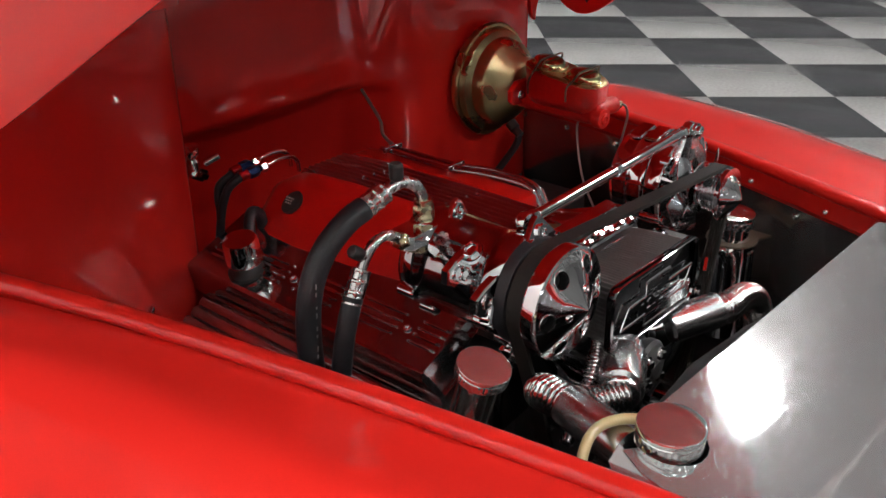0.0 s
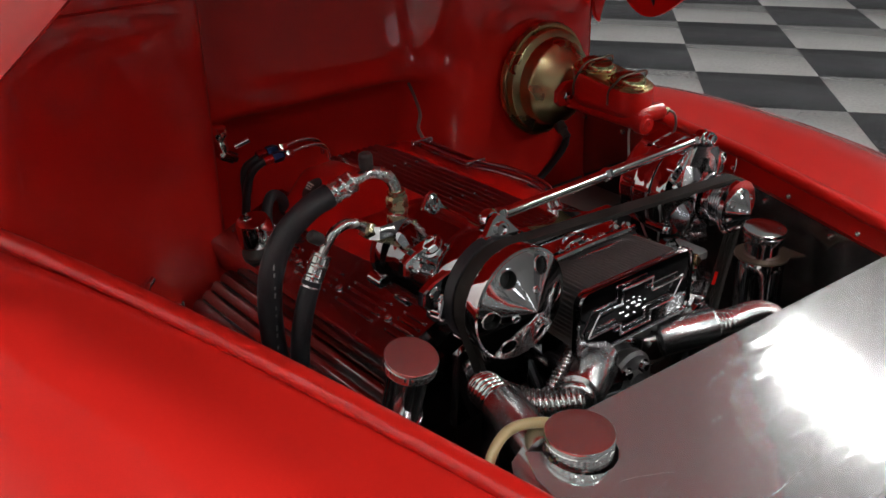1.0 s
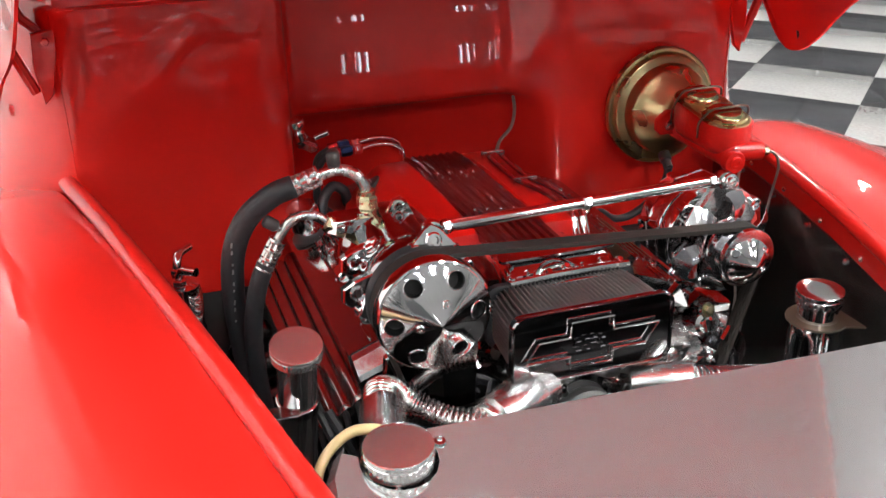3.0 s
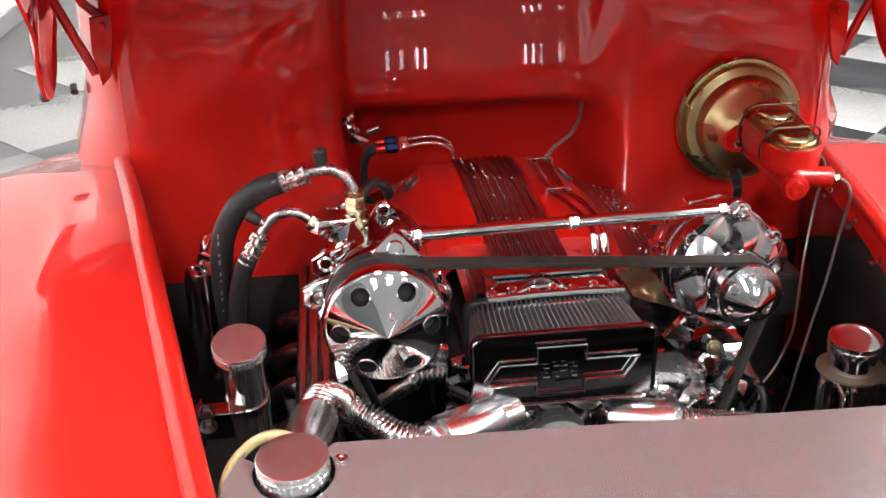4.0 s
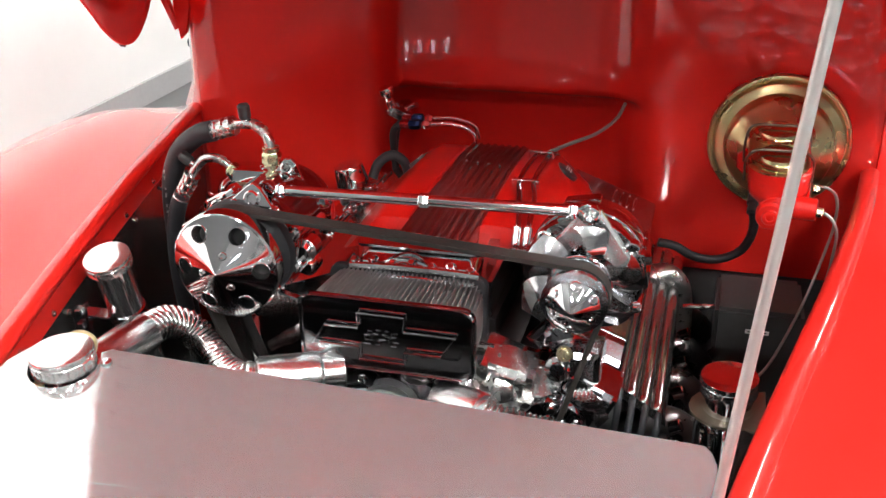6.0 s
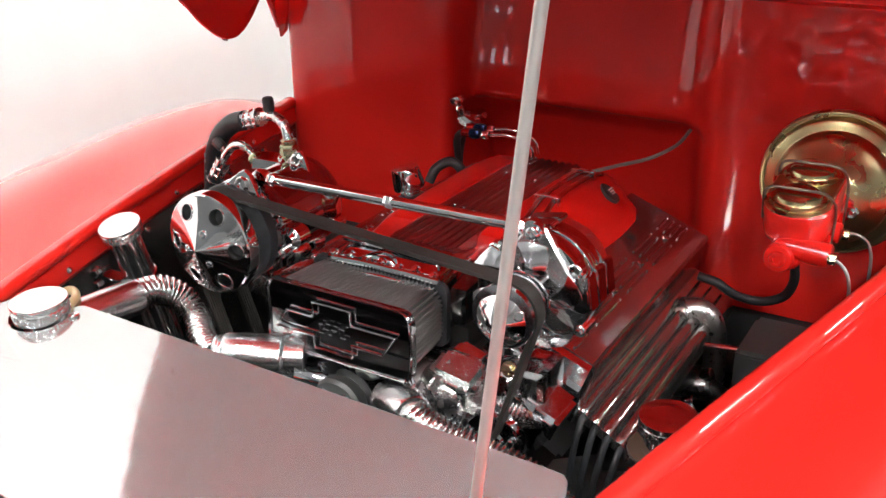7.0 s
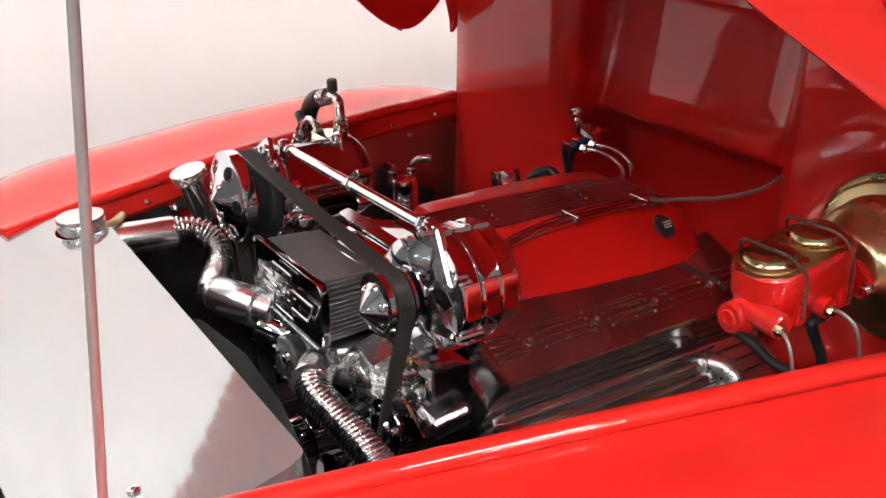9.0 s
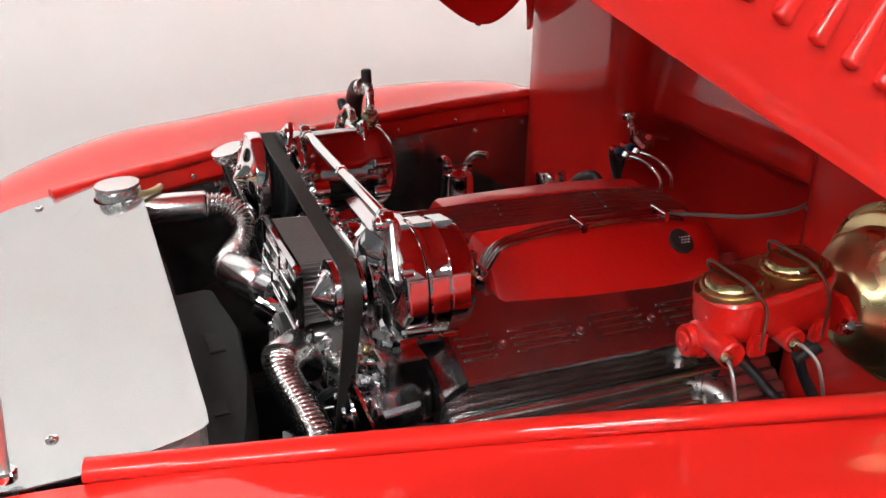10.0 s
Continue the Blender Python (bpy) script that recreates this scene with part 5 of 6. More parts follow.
cyl(bm, (-0.320, 0.178, 0.858), (-0.330, 0.178, 0.866), 0.0048, 12)
part("service_port", bm, ALU_TUBE, t)
bm = bmesh.new()
lathe(bm, (-0.327, 0.178, 0.864), (-0.8, 0, 0.6), [(0.006, 0), (0.0072, 0.002), (0.0072, 0.014), (0.0055, 0.0165), (0.0002, 0.017)], 18)
part("port_cap", bm, PLASTIC, t, "black plastic port cap")
bm = bmesh.new()
hexa(bm, (-0.272, 0.176, 0.862), (0.8, -0.1, -0.55), 0.0105, 0.014)
cyl(bm, (-0.262, 0.174, 0.855), (-0.250, 0.171, 0.847), 0.0082, 16, 0.001)
part("hex_nut", bm, BRASS, t, "plated hexagon nut")

# ---- alternator ----
alt = thing("alternator", (0.186, 0.11, 0.745), "chrome alternator with coned pulley nose", "alternator")
AX, AZ = 0.186, 0.810
bm = bmesh.new()
lathe(bm, (AX, 0, AZ), (0, 1, 0), [(0.050, 0.104), (0.0655, 0.106), (0.0662, 0.110), (0.0655, 0.113), (0.0645, 0.114), (0.0640, 0.130), (0.0648, 0.132), (0.0640, 0.134), (0.0630, 0.150), (0.058, 0.160), (0.045, 0.166), (0.001, 0.168)], 48)
part("rear_housing", bm, CHROME, alt, "chrome rear housing")
bm = bmesh.new()
lathe(bm, (AX, 0, AZ), (0, 1, 0), [(0.052, 0.082), (0.0640, 0.082), (0.0650, 0.085), (0.0650, 0.102), (0.0640, 0.105), (0.052, 0.105)], 48)
part("front_housing", bm, CHROME, alt, "chrome front housing ring")
bm = bmesh.new()
for i in range(6):
    a = radians(60 * i + 20)
    d = V(math.cos(a), 0, math.sin(a))
    tdir = V(-math.sin(a), 0, math.cos(a))
    skin(bm, [[V(AX, y, AZ) + d * r + tdir * w for y, w in ((0.072 + k, -0.008), (0.072 + k, 0.008), (0.084 + k, 0.009), (0.084 + k, -0.009))] for r, k in ((0.018, 0.0), (0.045, 0.002), (0.060, 0.010))])
    part("spoke", bm, RIBBED, alt)
    bm = bmesh.new()
cyl(bm, (AX, 0.060, AZ), (AX, 0.085, AZ), 0.021, 24, 0.002)
part("front_spider", bm, CHROME, alt, "chrome spoked front bearing plate")
bm = bmesh.new()
cyl(bm, (AX, 0.085, AZ), (AX, 0.104, AZ), 0.050, 24)
part("winding", bm, PLASTIC, alt, "dark windings behind the windows")
bm = bmesh.new()
cyl(bm, (AX, 0.054, AZ), (AX, 0.0565, AZ), 0.034, 36, 0.0006)
fan = part("fan", bm, CHROME, alt, "chrome cooling fan")
for i in range(6):
    a = radians(60 * i + 8)
    rings = []
    for k in range(7):
        u = k / 6
        r = 0.030 + 0.0345 * u
        sw = a + radians(16) * u * u          # the blade sweeps back towards its tip
        half = radians(13 + 1.0 * u)
        sec_ = []
        for w, dy in ((-1.0, 0.006), (-0.5, 0.0035), (0.0, 0.0010), (0.5, -0.0015), (1.0, -0.0045 * (0.35 + 0.65 * u))):
            an = sw + half * w
            sec_.append((an, 0.0555 + 0.006 * u * u + dy))
        d_ = [V(AX + r * math.cos(an), y, AZ + r * math.sin(an)) for an, y in sec_]
        back = [q + V(0, 0.0014, 0) for q in d_[::-1]]
        rings.append(d_ + back)
    bm = bmesh.new()
    skin(bm, rings)
    part("blade", bm, POLISHED, fan, angle=50)
bm = bmesh.new()
prof = [(0.020, 0.012), (0.0345, 0.013), (0.0345, 0.019)]
for i in range(6):
    prof += [(0.0285, 0.0212 + 0.0035 * i), (0.0265, 0.0229 + 0.0035 * i)]
prof += [(0.0285, 0.0420), (0.0345, 0.0430), (0.0345, 0.046), (0.02, 0.052)]
lathe(bm, (AX, 0, AZ), (0, 1, 0), prof, 40)
part("pulley", bm, POLISHED, alt, "polished grooved pulley")
bm = bmesh.new()
lathe(bm, (AX - 0.001, 0.019, AZ - 0.004), F, [(0.0335, 0), (0.0335, 0.002), (0.030, 0.005), (0.016, 0.0155), (0.004, 0.0235), (0.0005, 0.0245)], 40)
nose = part("nose_cone", bm, CHROME, alt, "chrome coned nose with screws")
for i in range(6):
    a = radians(60 * i + 25)
    bm = bmesh.new()
    nrm = V(math.cos(a) * 0.7, -1, math.sin(a) * 0.7).normalized()
    lathe(bm, V(AX - 0.001 + 0.0235 * math.cos(a), 0.0097, AZ - 0.003 + 0.0235 * math.sin(a)), nrm, [(0.0056, -0.003), (0.0056, 0.0006), (0.0046, 0.001), (0.0040, 0.0002), (0.0036, 0.0002), (0.0034, 0.0022), (0.0002, 0.0024)], 16)
    part("screw", bm, CHROME, nose)
bm = bmesh.new()
tri_ = [(-0.052, -0.030), (-0.046, -0.036), (-0.030, -0.036), (-0.016, -0.026), (-0.006, -0.018), (0.006, -0.016), (0.014, -0.022), (0.024, -0.036), (0.034, -0.042), (0.044, -0.040), (0.048, -0.032), (0.040, -0.022), (0.020, 0.008), (0.012, 0.019), (0.004, 0.022), (-0.006, 0.020), (-0.013, 0.011), (-0.030, -0.012)]
prism(bm, tri_, (0.189, 0.088, 0.866), (1, 0, 0), (0, 0.10, 1), 0.012, 0.003)
sup = part("top_bracket", bm, SLEEVE, alt, angle=20)
for x, z in ((0.143, 0.850), (0.236, 0.845)):
    bm = bmesh.new()
    lathe(bm, (x, 0.078, z), F, [(0.0085, -0.012), (0.0085, 0.0), (0.007, 0.0012), (0.0045, 0.0), (0.004, -0.003), (0.0002, -0.003)], 18)
    part("eye", bm, CHROME, sup)
bm = bmesh.new()
lathe(bm, (0.192, 0.070, 0.883), F, [(0.010, -0.004), (0.010, 0.001), (0.0075, 0.0015), (0.0072, 0.006), (0.005, 0.0075), (0.0035, 0.0075), (0.003, 0.004), (0.0002, 0.004)], 20)
part("bolt", bm, CHROME, sup)
for ang in (215, 330, 270):
    a = radians(ang)
    p = V(AX, 0.080, AZ) + V(math.cos(a), 0, math.sin(a)) * 0.066
    bm = bmesh.new()
    cyl(bm, p, p + V(0, 0.03, 0), 0.007, 12, 0.001)
    hexa(bm, p, F, 0.0045, 0.005)
    part("ear", bm, CHROME, alt)
for ang in (8, 100, 188, 285):
    a = radians(ang)
    d = V(math.cos(a), 0, math.sin(a))
    for y0, y1, h in ((0.083, 0.103, 0.0026), (0.107, 0.128, 0.0022), (0.131, 0.152, 0.0018)):
        bm = bmesh.new()
        rbox(bm, V(AX, (y0 + y1) / 2, AZ) + d * 0.0632, (2 * h + 0.002, y1 - y0, 0.040), 0.0016, (0, -ang, 0))
        part("boss", bm, CHROME, alt)

# ---- adjuster rod between compressor and alternator ----
rod = thing("adjuster_rod", (0.004, 0.066, 0.872), "chrome tie rod between compressor and alternator", "rod")
A_, B_ = V(-0.176, 0.080, 0.8768), V(0.188, 0.080, 0.8835)
D_ = (B_ - A_).normalized()
bm = bmesh.new()
cyl(bm, A_ + D_ * 0.022, B_ - D_ * 0.02, 0.0066, 20, 0.001)
part("tube", bm, CHROME, rod)
bm = bmesh.new()
mid = A_.lerp(B_, 0.51)
hexa(bm, mid - D_ * 0.006, D_, 0.0082, 0.012)
part("turnbuckle", bm, CHROME, rod)
for e, sg in ((A_, 1), (B_, -1)):
    bm = bmesh.new()
    hexa(bm, e + D_ * (sg * 0.016 - 0.004), D_, 0.0085, 0.010)
    part("lock_nut", bm, CHROME, rod)
    bm = bmesh.new()
    lathe(bm, e + V(0, -0.007, 0), (0, 1, 0), [(0.006, 0), (0.0105, 0.001), (0.012, 0.006), (0.0105, 0.012), (0.006, 0.013)], 20)
    sweep(bm, [e, e + D_ * (sg * 0.018)], 0.0052, 12)
    part("rod_end", bm, CHROME, rod)

# ---- belt ----
def arc(cx, cz, r, a0, a1, k=14):
    return [(cx + r * math.cos(radians(a0 + (a1 - a0) * i / k)), cz + r * math.sin(radians(a0 + (a1 - a0) * i / k))) for i in range(k + 1)]


loop = arc(CX, CZ, 0.0565, 205, 84) + arc(AX, AZ, 0.0315, 80, -28) + arc(0.075, 0.50, 0.05, -30, -90) + arc(-0.085, 0.47, 0.05, -90, -150)
bm = bmesh.new()
rings = []
cxm, czm = sum(p[0] for p in loop) / len(loop), sum(p[1] for p in loop) / len(loop)
for i, (x, z) in enumerate(loop):
    a, b = loop[i - 1], loop[(i + 1) % len(loop)]
    tx, tz = b[0] - a[0], b[1] - a[1]
    l = math.hypot(tx, tz)
    nx, nz = -tz / l, tx / l
    if nx * (x - cxm) + nz * (z - czm) < 0:
        nx, nz = -nx, -nz
    rings.append([V(x, 0.0218, z), V(x, 0.0405, z), V(x + nx * 0.004, 0.0405, z + nz * 0.004), V(x + nx * 0.004, 0.0218, z + nz * 0.004)])
skin(bm, rings, caps=False, cyclic=True)
belt = thing("drive_belt", (0, 0.0275, 0.42), "worn black ribbed drive belt round the pulleys", "belt")
part("band", bm, BELT, belt, angle=50)
for k in range(5):
    bm = bmesh.new()
    y = 0.0236 + 0.0038 * k
    ribs_ = []
    for outer in rings:
        o_, n_ = outer[0], (outer[3] - outer[0]).normalized()
        ribs_.append([V(o_.x, y - 0.0013, o_.z), V(o_.x, y + 0.0013, o_.z), V(o_.x, y + 0.0006, o_.z) - n_ * 0.0016, V(o_.x, y - 0.0006, o_.z) - n_ * 0.0016])
    skin(bm, ribs_, caps=False, cyclic=True)
    part("rib", bm, BELT, belt, angle=50)
for nm, x, z, r in (("crank_pulley", 0.075, 0.50, 0.048), ("idler_pulley", -0.085, 0.47, 0.048)):
    bm = bmesh.new()
    lathe(bm, (x, 0.0, z), (0, 1, 0), [(0.02, 0.008), (r + 0.004, 0.012), (r + 0.004, 0.015), (r, 0.020), (r, 0.042), (r + 0.004, 0.044), (0.02, 0.05), (0.02, 0.10)], 32)
    part(nm, bm, CHROME, engine, "chrome pulley")

# ---- brake booster and master cylinder ----
bst = thing("brake_booster", (0.402, 0.59, 0.715), "gold zinc-plated round brake booster on the firewall", "brake booster")
BXC, BZC = 0.402, 0.815
bm = bmesh.new()
lathe(bm, (BXC, 0.601, BZC), F, [(0.085, 0), (0.094, 0.006), (0.0995, 0.012), (0.1010, 0.016), (0.1010, 0.0215), (0.0992, 0.0245), (0.0965, 0.0250), (0.0955, 0.0235), (0.0935, 0.0235), (0.0920, 0.0270), (0.0905, 0.0335), (0.0880, 0.0355), (0.0800, 0.0370), (0.0775, 0.0385), (0.0760, 0.0440), (0.0745, 0.0580), (0.0720, 0.0620), (0.0690, 0.0635), (0.0560, 0.0780), (0.0450, 0.0900), (0.0400, 0.0960), (0.0360, 0.0980), (0.001, 0.0985)], 80)
part("shell", bm, GOLD, bst, "stepped zinc-plated shell")
for sx in (-0.037, 0.037):
    bm = bmesh.new()
    cyl(bm, (BXC + sx, 0.504, BZC - 0.004), (BXC + sx, 0.478, BZC - 0.004), 0.0045, 12)
    hexa(bm, (BXC + sx, 0.492, BZC - 0.004), F, 0.009, 0.008)
    part("stud", bm, CHROME, bst)
bm = bmesh.new()
lathe(bm, (BXC - 0.026, 0.515, BZC - 0.062), (-0.1, -0.7, -0.5), [(0.010, 0), (0.010, 0.014), (0.0075, 0.016), (0.0075, 0.03)], 14)
part("check_valve", bm, PLASTIC, bst, "black check valve")
bm = bmesh.new()
sweep(bm, spline([(0.374, 0.494, 0.738), (0.378, 0.503, 0.715), (0.376, 0.524, 0.682), (0.362, 0.542, 0.650), (0.332, 0.545, 0.634), (0.298, 0.535, 0.640), (0.272, 0.525, 0.658), (0.245, 0.52, 0.665)], 8), 0.0066, 12)
single("vacuum_hose", bm, RUBBER, (0.28, 0.43, 0.63), "black rubber vacuum hose from the brake booster", "hose")

mcy = thing("master_cylinder", (0.40, 0.42, 0.775), "red enamelled cast brake master cylinder with two plated caps", "master cylinder")
MCX = 0.392
bm = bmesh.new()
cyl(bm, (MCX, 0.505, 0.802), (MCX, 0.338, 0.798), 0.0195, 28, 0.003)
rings = []
for z, kx, ky in ((0.800, 0.62, 0.88), (0.808, 0.86, 0.95), (0.815, 0.97, 0.99), (0.824, 1.02, 1.0), (0.842, 1.02, 1.0), (0.848, 1.05, 1.02), (0.855, 1.05, 1.02), (0.858, 1.0, 0.99)):
    rings.append([V(MCX + 0.002 + a * kx, 0.413 + b * ky, z + 0.010 * (b / 0.07) * (1 if z > 0.84 else 0)) for a, b in round_rect(0.074, 0.142, 0.030, 6)])
skin(bm, rings)
prism(bm, [(-0.048, -0.008), (-0.040, -0.016), (0.040, -0.016), (0.048, -0.008), (0.048, 0.010), (0.030, 0.024), (-0.030, 0.024), (-0.048, 0.010)], (MCX, 0.500, 0.811), (1, 0, 0), (0, 0, 1), 0.011, 0.002)
mbody = part("body", bm, RED_CAST, mcy, "red cast body")
bm = bmesh.new()
lathe(bm, (MCX - 0.006, 0.335, 0.795), (-0.05, -1, 0.0), [(0.0175, -0.01), (0.0175, 0.002), (0.0160, 0.005), (0.0105, 0.0055), (0.0090, 0.008), (0.0050, 0.0085), (0.0045, 0.0065), (0.0005, 0.0065)], 28)
part("end_plug", bm, RED_CAST, mbody)
bm = bmesh.new()
cyl(bm, (MCX - 0.002, 0.350, 0.806), (MCX + 0.050, 0.348, 0.803), 0.0145, 20, 0.002)
cyl(bm, (MCX + 0.005, 0.425, 0.806), (MCX + 0.047, 0.425, 0.804), 0.0125, 20, 0.002)
rbox(bm, (MCX + 0.036, 0.386, 0.805), (0.012, 0.020, 0.030), 0.003)
rbox(bm, (MCX + 0.036, 0.462, 0.808), (0.012, 0.020, 0.030), 0.003)
part("outlet", bm, RED_CAST, mbody)
# lid with two domes
bm = bmesh.new()
tilt = lambda y: 0.855 + 0.010 * (y - 0.413) / 0.07
sec = round_rect(0.076, 0.146, 0.034, 7)
skin(bm, [[V(MCX + a * k, 0.413 + b * k, tilt(0.413 + b) + h) for a, b in sec] for h, k in ((0.0, 0.95), (0.0012, 1.0), (0.0035, 1.0), (0.0055, 0.955), (0.0055, 0.94))])
lid = part("lid", bm, GOLD, mcy, "gold zinc-plated lid")
for y in (0.377, 0.449):
    bm = bmesh.new()
    lathe(bm, (MCX, y, tilt(y) + 0.004), (0, -0.14, 1), [(0.0335, 0), (0.0335, 0.003), (0.0315, 0.0045), (0.0285, 0.0045), (0.0265, 0.0065), (0.0255, 0.0105), (0.022, 0.0128), (0.012, 0.0138), (0.001, 0.014)], 36)
    part("dome", bm, GOLD, lid, "domed plated cap")
for y0, y1 in ((0.386, 0.372), (0.462, 0.446)):
    bm = bmesh.new()
    z1 = tilt(y1) + 0.022
    sweep(bm, spline([(MCX - 0.040, y0, 0.822), (MCX - 0.041, y0 - 0.002, 0.845), (MCX - 0.038, y1, z1 - 0.010), (MCX - 0.028, y1 - 0.004, z1 - 0.001), (MCX, y1 - 0.005, z1), (MCX + 0.028, y1 - 0.003, z1 - 0.001), (MCX + 0.040, y1 + 0.004, z1 - 0.012), (MCX + 0.043, y0, 0.842), (MCX + 0.042, y0, 0.800)], 6), 0.0018, 10)
    part("bail_wire", bm, WIRE, mcy, "dark wire bail")
for pts in ([(0.440, 0.339, 0.804), (0.452, 0.336, 0.803), (0.462, 0.334, 0.794), (0.468, 0.335, 0.775), (0.468, 0.341, 0.745), (0.466, 0.345, 0.714), (0.451, 0.335, 0.645), (0.434, 0.325, 0.587), (0.415, 0.310, 0.53), (0.39, 0.29, 0.46), (0.35, 0.27, 0.40)],
            [(0.441, 0.418, 0.806), (0.456, 0.420, 0.808), (0.470, 0.426, 0.798), (0.476, 0.430, 0.780), (0.477, 0.437, 0.752), (0.474, 0.439, 0.725), (0.453, 0.410, 0.654), (0.426, 0.360, 0.606), (0.404, 0.320, 0.582), (0.382, 0.290, 0.576), (0.341, 0.240, 0.568), (0.31, 0.225, 0.54), (0.29, 0.22, 0.48), (0.28, 0.22, 0.42)]):
    bm = bmesh.new()
    sweep(bm, spline(pts, 8), 0.0020, 10)
    ln_ = single("brake_line", bm, LINE_STEEL, pts[-1], "bent bare steel brake line from the master cylinder", "pipe", "brake lines")
    bm = bmesh.new()
    hexa(bm, pts[0], (1, 0, 0), 0.0068, 0.009)
    part("fitting", bm, BRASS, ln_)

# ---- things on the firewall ----
t = thing("heater_valve", (-0.205, 0.668, 0.80), "small chrome valve on a firewall bracket", "valve")
bm = bmesh.new()
lathe(bm, (-0.212, 0.628, 0.828), (-0.25, -0.12, 0.9), [(0.008, -0.014), (0.009, 0), (0.0065, 0.004), (0.008, 0.008), (0.013, 0.011), (0.0145, 0.016), (0.013, 0.022), (0.006, 0.0245), (0.0002, 0.025)], 20)
part("knob", bm, CHROME, t)
bm = bmesh.new()
rbox(bm, (-0.200, 0.642, 0.804), (0.040, 0.028, 0.018), 0.005, (20, 30, 20))
cyl(bm, (-0.185, 0.640, 0.812), (-0.165, 0.630, 0.822), 0.005, 12)
cyl(bm, (-0.205, 0.640, 0.815), (-0.200, 0.690, 0.806), 0.008, 12)
part("valve_body", bm, SOFT_CHROME, t)
t = thing("fuel_lines", (-0.08, 0.59, 0.775), "pair of chrome fuel lines with blue and red fittings", "pipe")
for dy, dz in ((0.0, 0.0), (0.018, 0.004)):
    bm = bmesh.new()
    sweep(bm, spline([(-0.125, 0.575 + dy, 0.808 + dz), (-0.100, 0.578 + dy, 0.810 + dz), (-0.074, 0.582 + dy, 0.805 + dz), (-0.058, 0.587 + dy, 0.793 + dz), (-0.054, 0.588 + dy, 0.775 + dz)], 8), 0.0036, 12)
    part("tube", bm, CHROME, t)
    bm = bmesh.new()
    hexa(bm, (-0.138, 0.574 + dy, 0.807 + dz), (1, 0, 0.05), 0.0075, 0.012)
    part("fitting", bm, CHROME, t)
    bm = bmesh.new()
    hexa(bm, (-0.160, 0.573 + dy, 0.806 + dz), (1, 0, 0.05), 0.0085, 0.018)
    part("blue_fitting", bm, BLUE, t, "blue anodised fitting")
    bm = bmesh.new()
    sweep(bm, spline([(-0.160, 0.573 + dy, 0.806 + dz), (-0.178, 0.574 + dy, 0.803), (-0.192, 0.585 + dy, 0.785), (-0.196, 0.60, 0.74), (-0.196, 0.62, 0.66)], 6), 0.0062, 12)
    part("hose", bm, RUBBER, t, "black hose")
    bm = bmesh.new()
    cyl(bm, (-0.176, 0.5735 + dy, 0.8045 + dz), (-0.160, 0.573 + dy, 0.806 + dz), 0.0068, 14, 0.001)
    part("red_fitting", bm, RED_ANOD, t, "red anodised fitting")
bm = bmesh.new()
sweep(bm, spline([(0.075, 0.515, 0.796), (0.10, 0.56, 0.797), (0.135, 0.60, 0.803), (0.160, 0.645, 0.815), (0.170, 0.675, 0.832)], 8), 0.0028, 10)
single("grey_cable", bm, GREY_SLEEVE, (0.075, 0.515, 0.796), "thin grey cable running up to the firewall", "cable")
t = thing("throttle_cables", (0.066, 0.40, 0.785), "pair of sleeved cables with chrome clips on the red cover", "cable")
for k, dx in enumerate((0.0, 0.020)):
    bm = bmesh.new()
    sweep(bm, spline([(0.080 + dx * 0.7, 0.240, 0.766), (0.080 + dx * 0.7, 0.262, 0.790), (0.068 + dx, 0.325, 0.796), (0.056 + dx, 0.385, 0.794), (0.054 + dx, 0.44, 0.794), (0.058 + dx, 0.508, 0.793), (0.066 + dx, 0.53, 0.79)], 8), 0.0036, 10)
    part("cable", bm, STEEL, t)
    bm = bmesh.new()
    sweep(bm, [(0.080 + dx * 0.7, 0.240, 0.764), (0.080 + dx * 0.7, 0.252, 0.784)], 0.0062, 12)
    lathe(bm, (0.080 + dx * 0.7, 0.236, 0.757), (0, 0.45, 0.85), [(0.004, -0.010), (0.006, -0.008), (0.0045, -0.004), (0.007, 0.0), (0.007, 0.004), (0.0045, 0.007)], 14)
    part("ball_end", bm, CHROME, t)
for y in (0.382, 0.506):
    bm = bmesh.new()
    rbox(bm, (0.0655, y, 0.7995), (0.036, 0.007, 0.0022), 0.0008)
    for dx in (-0.0175, 0.0175):
        rbox(bm, (0.0655 + dx, y, 0.794), (0.0022, 0.007, 0.012), 0.0008)
    part("clip", bm, CHROME, t)
for z in (0.747, 0.703):
    bm = bmesh.new()
    button(bm, (0.165, 0.733, z), F, 0.0042, 0.003)
    part("screw", bm, CHROME, firewall)

# black box and accumulator low in the bay
t = thing("black_box", (0.42, 0.44, 0.60), "black plastic box with a small pale label", "box")
bm = bmesh.new()
rbox(bm, (0.395, 0.46, 0.59), (0.12, 0.12, 0.07), 0.006)
part("case", bm, PLASTIC, t)
bm = bmesh.new()
rbox(bm, (0.394, 0.3992, 0.594), (0.032, 0.0012, 0.006), 0)
lab = part("label", bm, PAPER, t, "narrow pale label")
bm = bmesh.new()
rbox(bm, (0.394, 0.3984, 0.594), (0.026, 0.0006, 0.0016), 0)
part("print_bar", bm, PLASTIC, lab)
bm = bmesh.new()
sweep(bm, [(0.29, 0.42, 0.612), (0.34, 0.43, 0.612)], 0.004, 8)
part("shaft", bm, CHROME, t)
t = thing("dryer_bottle", (-0.432, 0.415, 0.535), "chrome refrigerant dryer with elbow fittings", "bottle")
bm = bmesh.new()
lathe(bm, (-0.432, 0.415, 0.535), (0, 0, 1), [(0.028, 0), (0.030, 0.01), (0.030, 0.15), (0.027, 0.165), (0.018, 0.172), (0.001, 0.173)], 28)
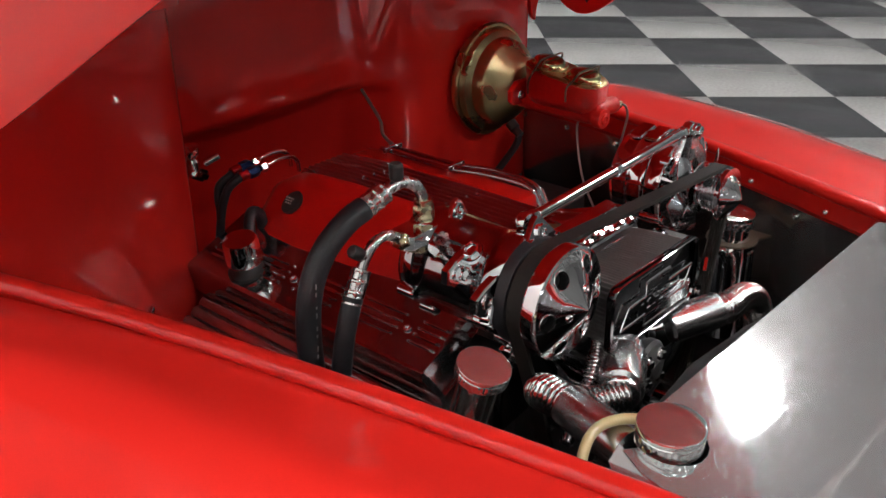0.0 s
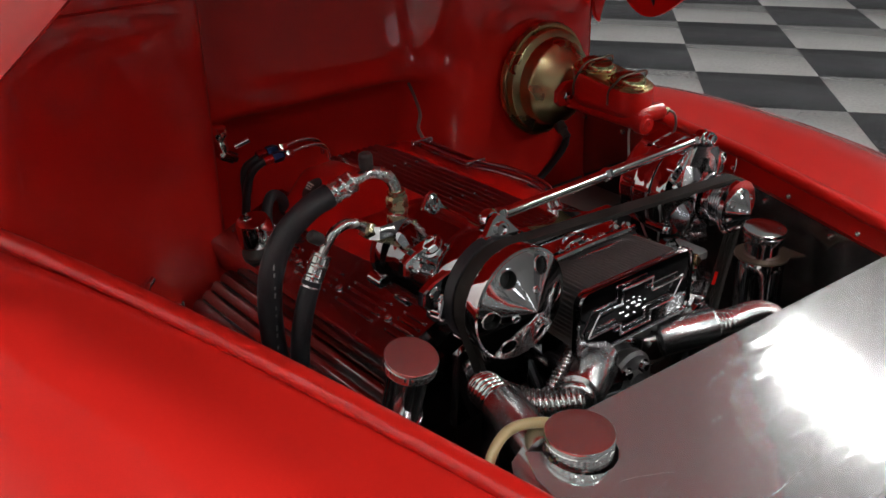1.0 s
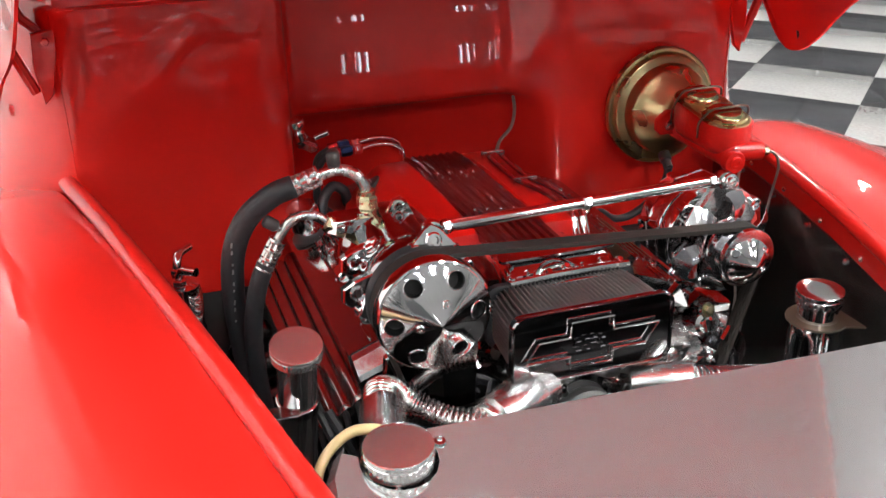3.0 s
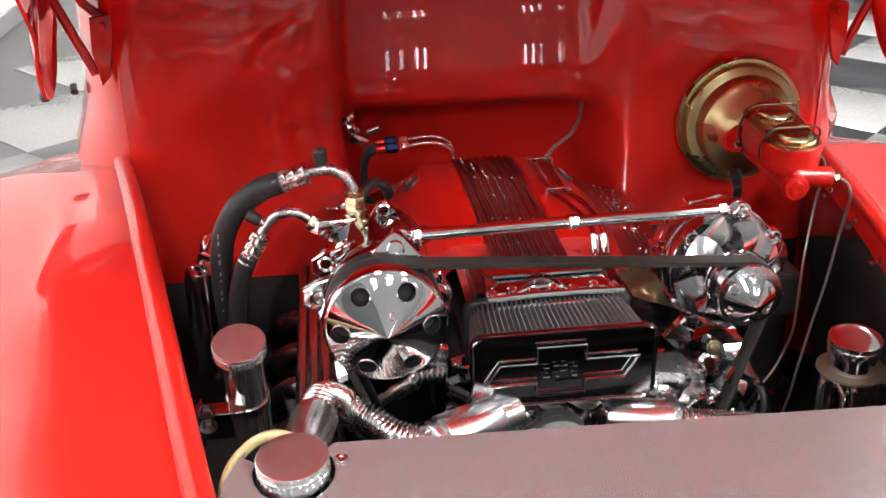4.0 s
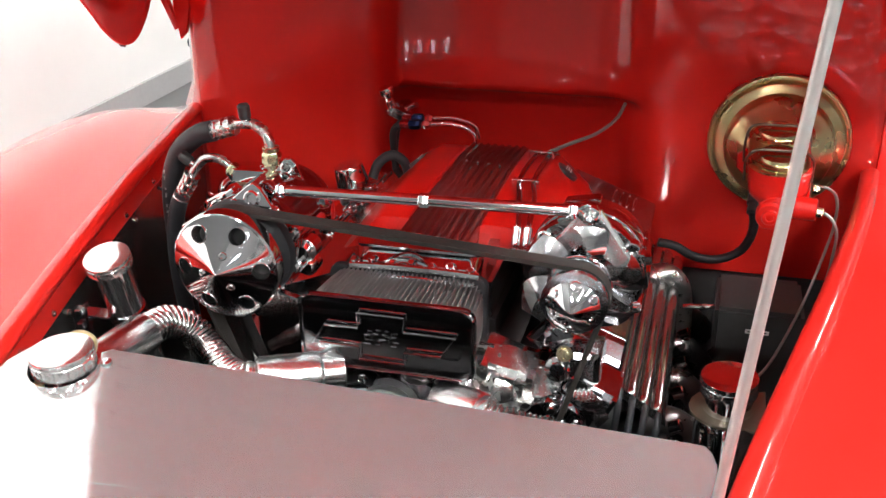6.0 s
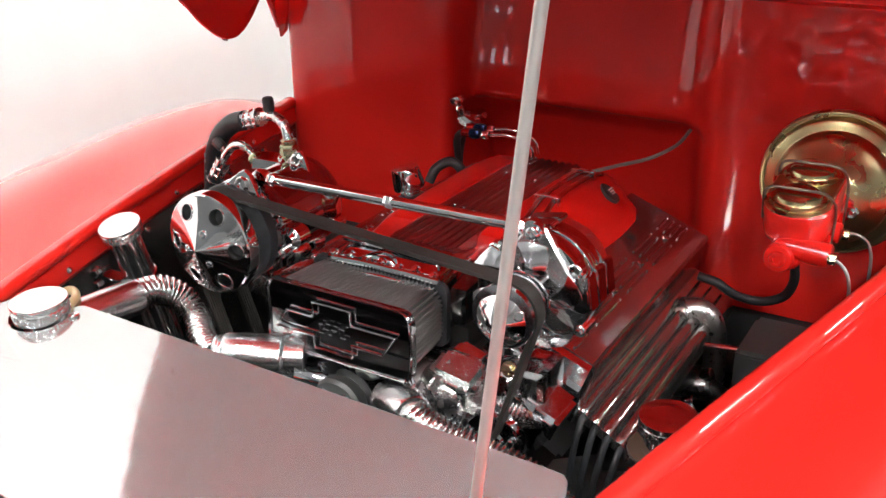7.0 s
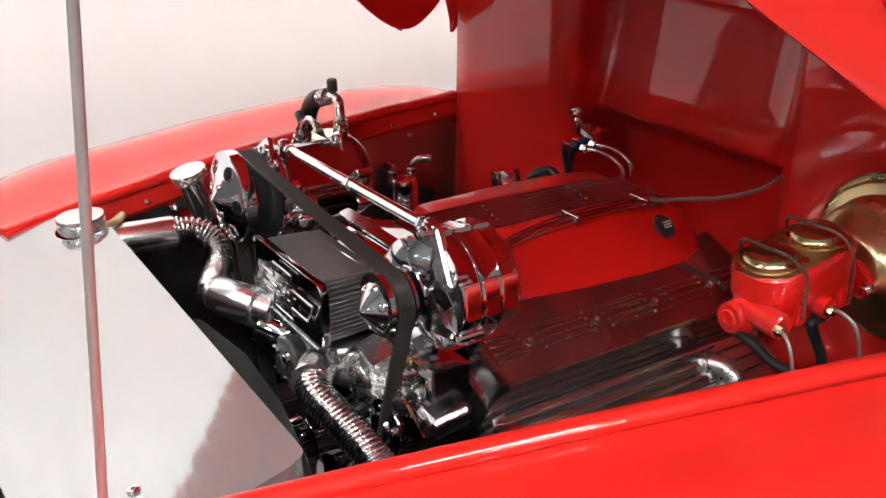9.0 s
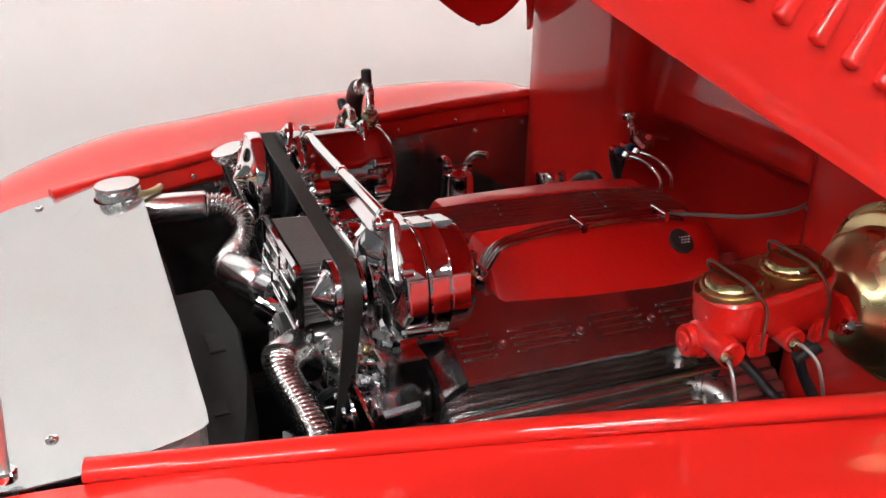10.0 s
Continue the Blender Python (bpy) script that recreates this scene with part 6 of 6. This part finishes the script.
part("bottle", bm, CHROME, t)
for sy in (-0.018, 0.02):
    bm = bmesh.new()
    sweep(bm, spline([(-0.432, 0.415 + sy, 0.700), (-0.431, 0.415 + sy, 0.720), (-0.425, 0.415 + sy * 1.6, 0.732), (-0.410, 0.415 + sy * 2.4, 0.734)], 6), 0.0062, 12)
    hexa(bm, (-0.432, 0.415 + sy, 0.707), (0, 0, 1), 0.010, 0.010)
    part("elbow", bm, CHROME, t)

# ---- hood details ----
for side in (-1, 1):
    bm = bmesh.new()
    lathe(bm, (side * 0.634, 0.535, 0.925), (side, -0.6, 0.2), [(0.008, -0.004), (0.008, 0.004), (0.006, 0.006), (0.0002, 0.0065)], 16)
    part("rubber_bumper", bm, RUBBER, hood)
    dz = -0.013 - side * 0.015
    bm = bmesh.new()
    sweep(bm, [(side * 0.640, 0.615, 1.085 + dz), (side * 0.619, 0.618, 1.032 + dz), (side * 0.580, 0.622, 0.930 + dz)], 0.0075, 8)
    part("hinge_arm", bm, RED, hood, "red hood hinge arm")
    bm = bmesh.new()
    prism(bm, [(-0.022, 0.07), (0.010, 0.075), (0.008, 0.04), (-0.006, -0.018), (-0.018, -0.030), (-0.026, 0.02)] if side < 0 else [(-0.010, 0.075), (0.022, 0.07), (0.026, 0.02), (0.018, -0.030), (0.006, -0.018), (-0.008, 0.04)], (side * 0.552, 0.616, 0.945 + dz), (1, 0, 0), (0, 0, 1), 0.010, 0.002)
    part("hinge_plate", bm, RED, hood, "red hinge plate")
    bm = bmesh.new()
    sweep(bm, [(side * 0.60, 0.62, 1.075 + dz), (side * 0.583, 0.622, 1.034 + dz), (side * 0.559, 0.625, 1.010 + dz)], 0.007, 8)
    part("hinge_link", bm, RED, hood, "red hinge link")
    bm = bmesh.new()
    bolt(bm, (side * 0.556, 0.605, 1.004 + dz), (0, -1, 0), 0.006, 0.005)
    part("hinge_bolt", bm, RED, hood)
    bm = bmesh.new()
    lathe(bm, (side * 0.66, 0.80, 0.865), (side, -0.3, 0), [(0.010, -0.004), (0.010, 0.004), (0.007, 0.007), (0.0002, 0.007)], 16)
    part("cowl_bumper", bm, RUBBER, car, "black rubber bumper")


def hood_side(y, h, side):
    """A place on the hood's outer side, h metres above its lower edge."""
    pts = spline(HOOD_EDGE, 5)
    q = min(pts, key=lambda p: abs(p.y - y))
    for a, b in zip(pts[:-1], pts[1:]):
        if b.y <= y <= a.y:
            q = a.lerp(b, (y - a.y) / (b.y - a.y))
    k = max(0.25, min(1.0, (q.y + 0.75) / 1.0))
    f = 1.01 - 0.01 * (h - 0.03) / 0.11
    return V(side * q.x * f, q.y, q.z - side * 0.011) + HOOD_UP * (h * k)


for side in (-1, 1):
    for i in range(0 if side > 0 else 4, 12):
        bm = bmesh.new()
        y0 = 0.3535 - 0.0285 * i
        line_ = [hood_side(y0, 0.060 + 0.1 * (j / 23) ** 1.3, side) for j in range(24)]
        sweep(bm, line_, lambda u: 0.0088 * max(0.02, 1 - (1 - min(1.0, u / 0.10)) ** 2) ** 0.5 * (1 - 0.75 * max(0.0, u - 0.1)), 14)
        part("louvre", bm, RED, hood, "raised red louvre", angle=70)

prop = thing("hood_prop", (0.3215, -0.3145, 0.742), "slim silver prop rod holding up the hood", "rod")
bm = bmesh.new()
DIRP = V(0.0902, 0.0492, 1.0)
cyl(bm, V(0.3215, -0.3145, 0.742), V(0.3215, -0.3145, 0.742) + DIRP * 0.72, 0.0041, 16)
part("rod", bm, ROD_STEEL, prop)
bm = bmesh.new()
cyl(bm, V(0.3215, -0.3145, 0.742), V(0.3215, -0.3145, 0.742) + DIRP * 0.012, 0.010, 14, 0.002)
part("foot", bm, CHROME, prop)

# ---- floor tiles ----
LEVEL = Matrix.Identity(4)
TILE = 0.6096
U_ = V(math.cos(radians(-46.75)), math.sin(radians(-46.75)), 0)
W_ = V(-U_.y, U_.x, 0)
T0 = V(4.168, 2.361, 0.0)


def tile_mesh(name, mat):
    bm = bmesh.new()
    g = TILE / 2 - 0.0008
    skin(bm, [[U_ * (a * g * k) + W_ * (b * g * k) + V(0, 0, z) for a, b in ((1, 1), (-1, 1), (-1, -1), (1, -1))] for z, k in ((-0.0045, 1.0), (-0.0006, 1.0), (0.0, 0.996))])
    return finish(bm, name, mat, (0, 0, 0))


tile_data = {0: tile_mesh("dark_tile", TILE_DARK), 1: tile_mesh("light_tile", TILE_LIGHT)}
rest = {0: bmesh.new(), 1: bmesh.new()}
for i in range(-20, 14):
    for j in range(-20, 14):
        c = T0 + U_ * ((i + 0.5) * TILE) + W_ * ((j + 0.5) * TILE)
        if not (WX + 0.45 < c.x < RX - 0.45 and FY + 0.45 < c.y < BY - 0.45):
            continue
        k = (i + j + 1) % 2
        near = (c.x > 0.9 and c.y > 0.4) or (c.x < -0.6 and c.y > 1.0)
        if near:
            ob = new("floor_tile", tile_data[k])
            ob.parent = floor_ob
            ob.location = c - Vector(floor_ob.location)
        else:
            rest[k].from_mesh(tile_data[k])
            bmesh.ops.translate(rest[k], verts=rest[k].verts[-12:], vec=c)
for k, mat in ((0, TILE_DARK), (1, TILE_LIGHT)):
    me = bpy.data.meshes.new("tiles")
    rest[k].to_mesh(me)
    rest[k].free()
    me.materials.append(mat)
    ob = new("floor_tiles", me)
    ob.parent = floor_ob
    ob.location = -Vector(floor_ob.location)
    ob["kind"] = "stuff"
    ob["label"] = "more of the same checker floor tiles"
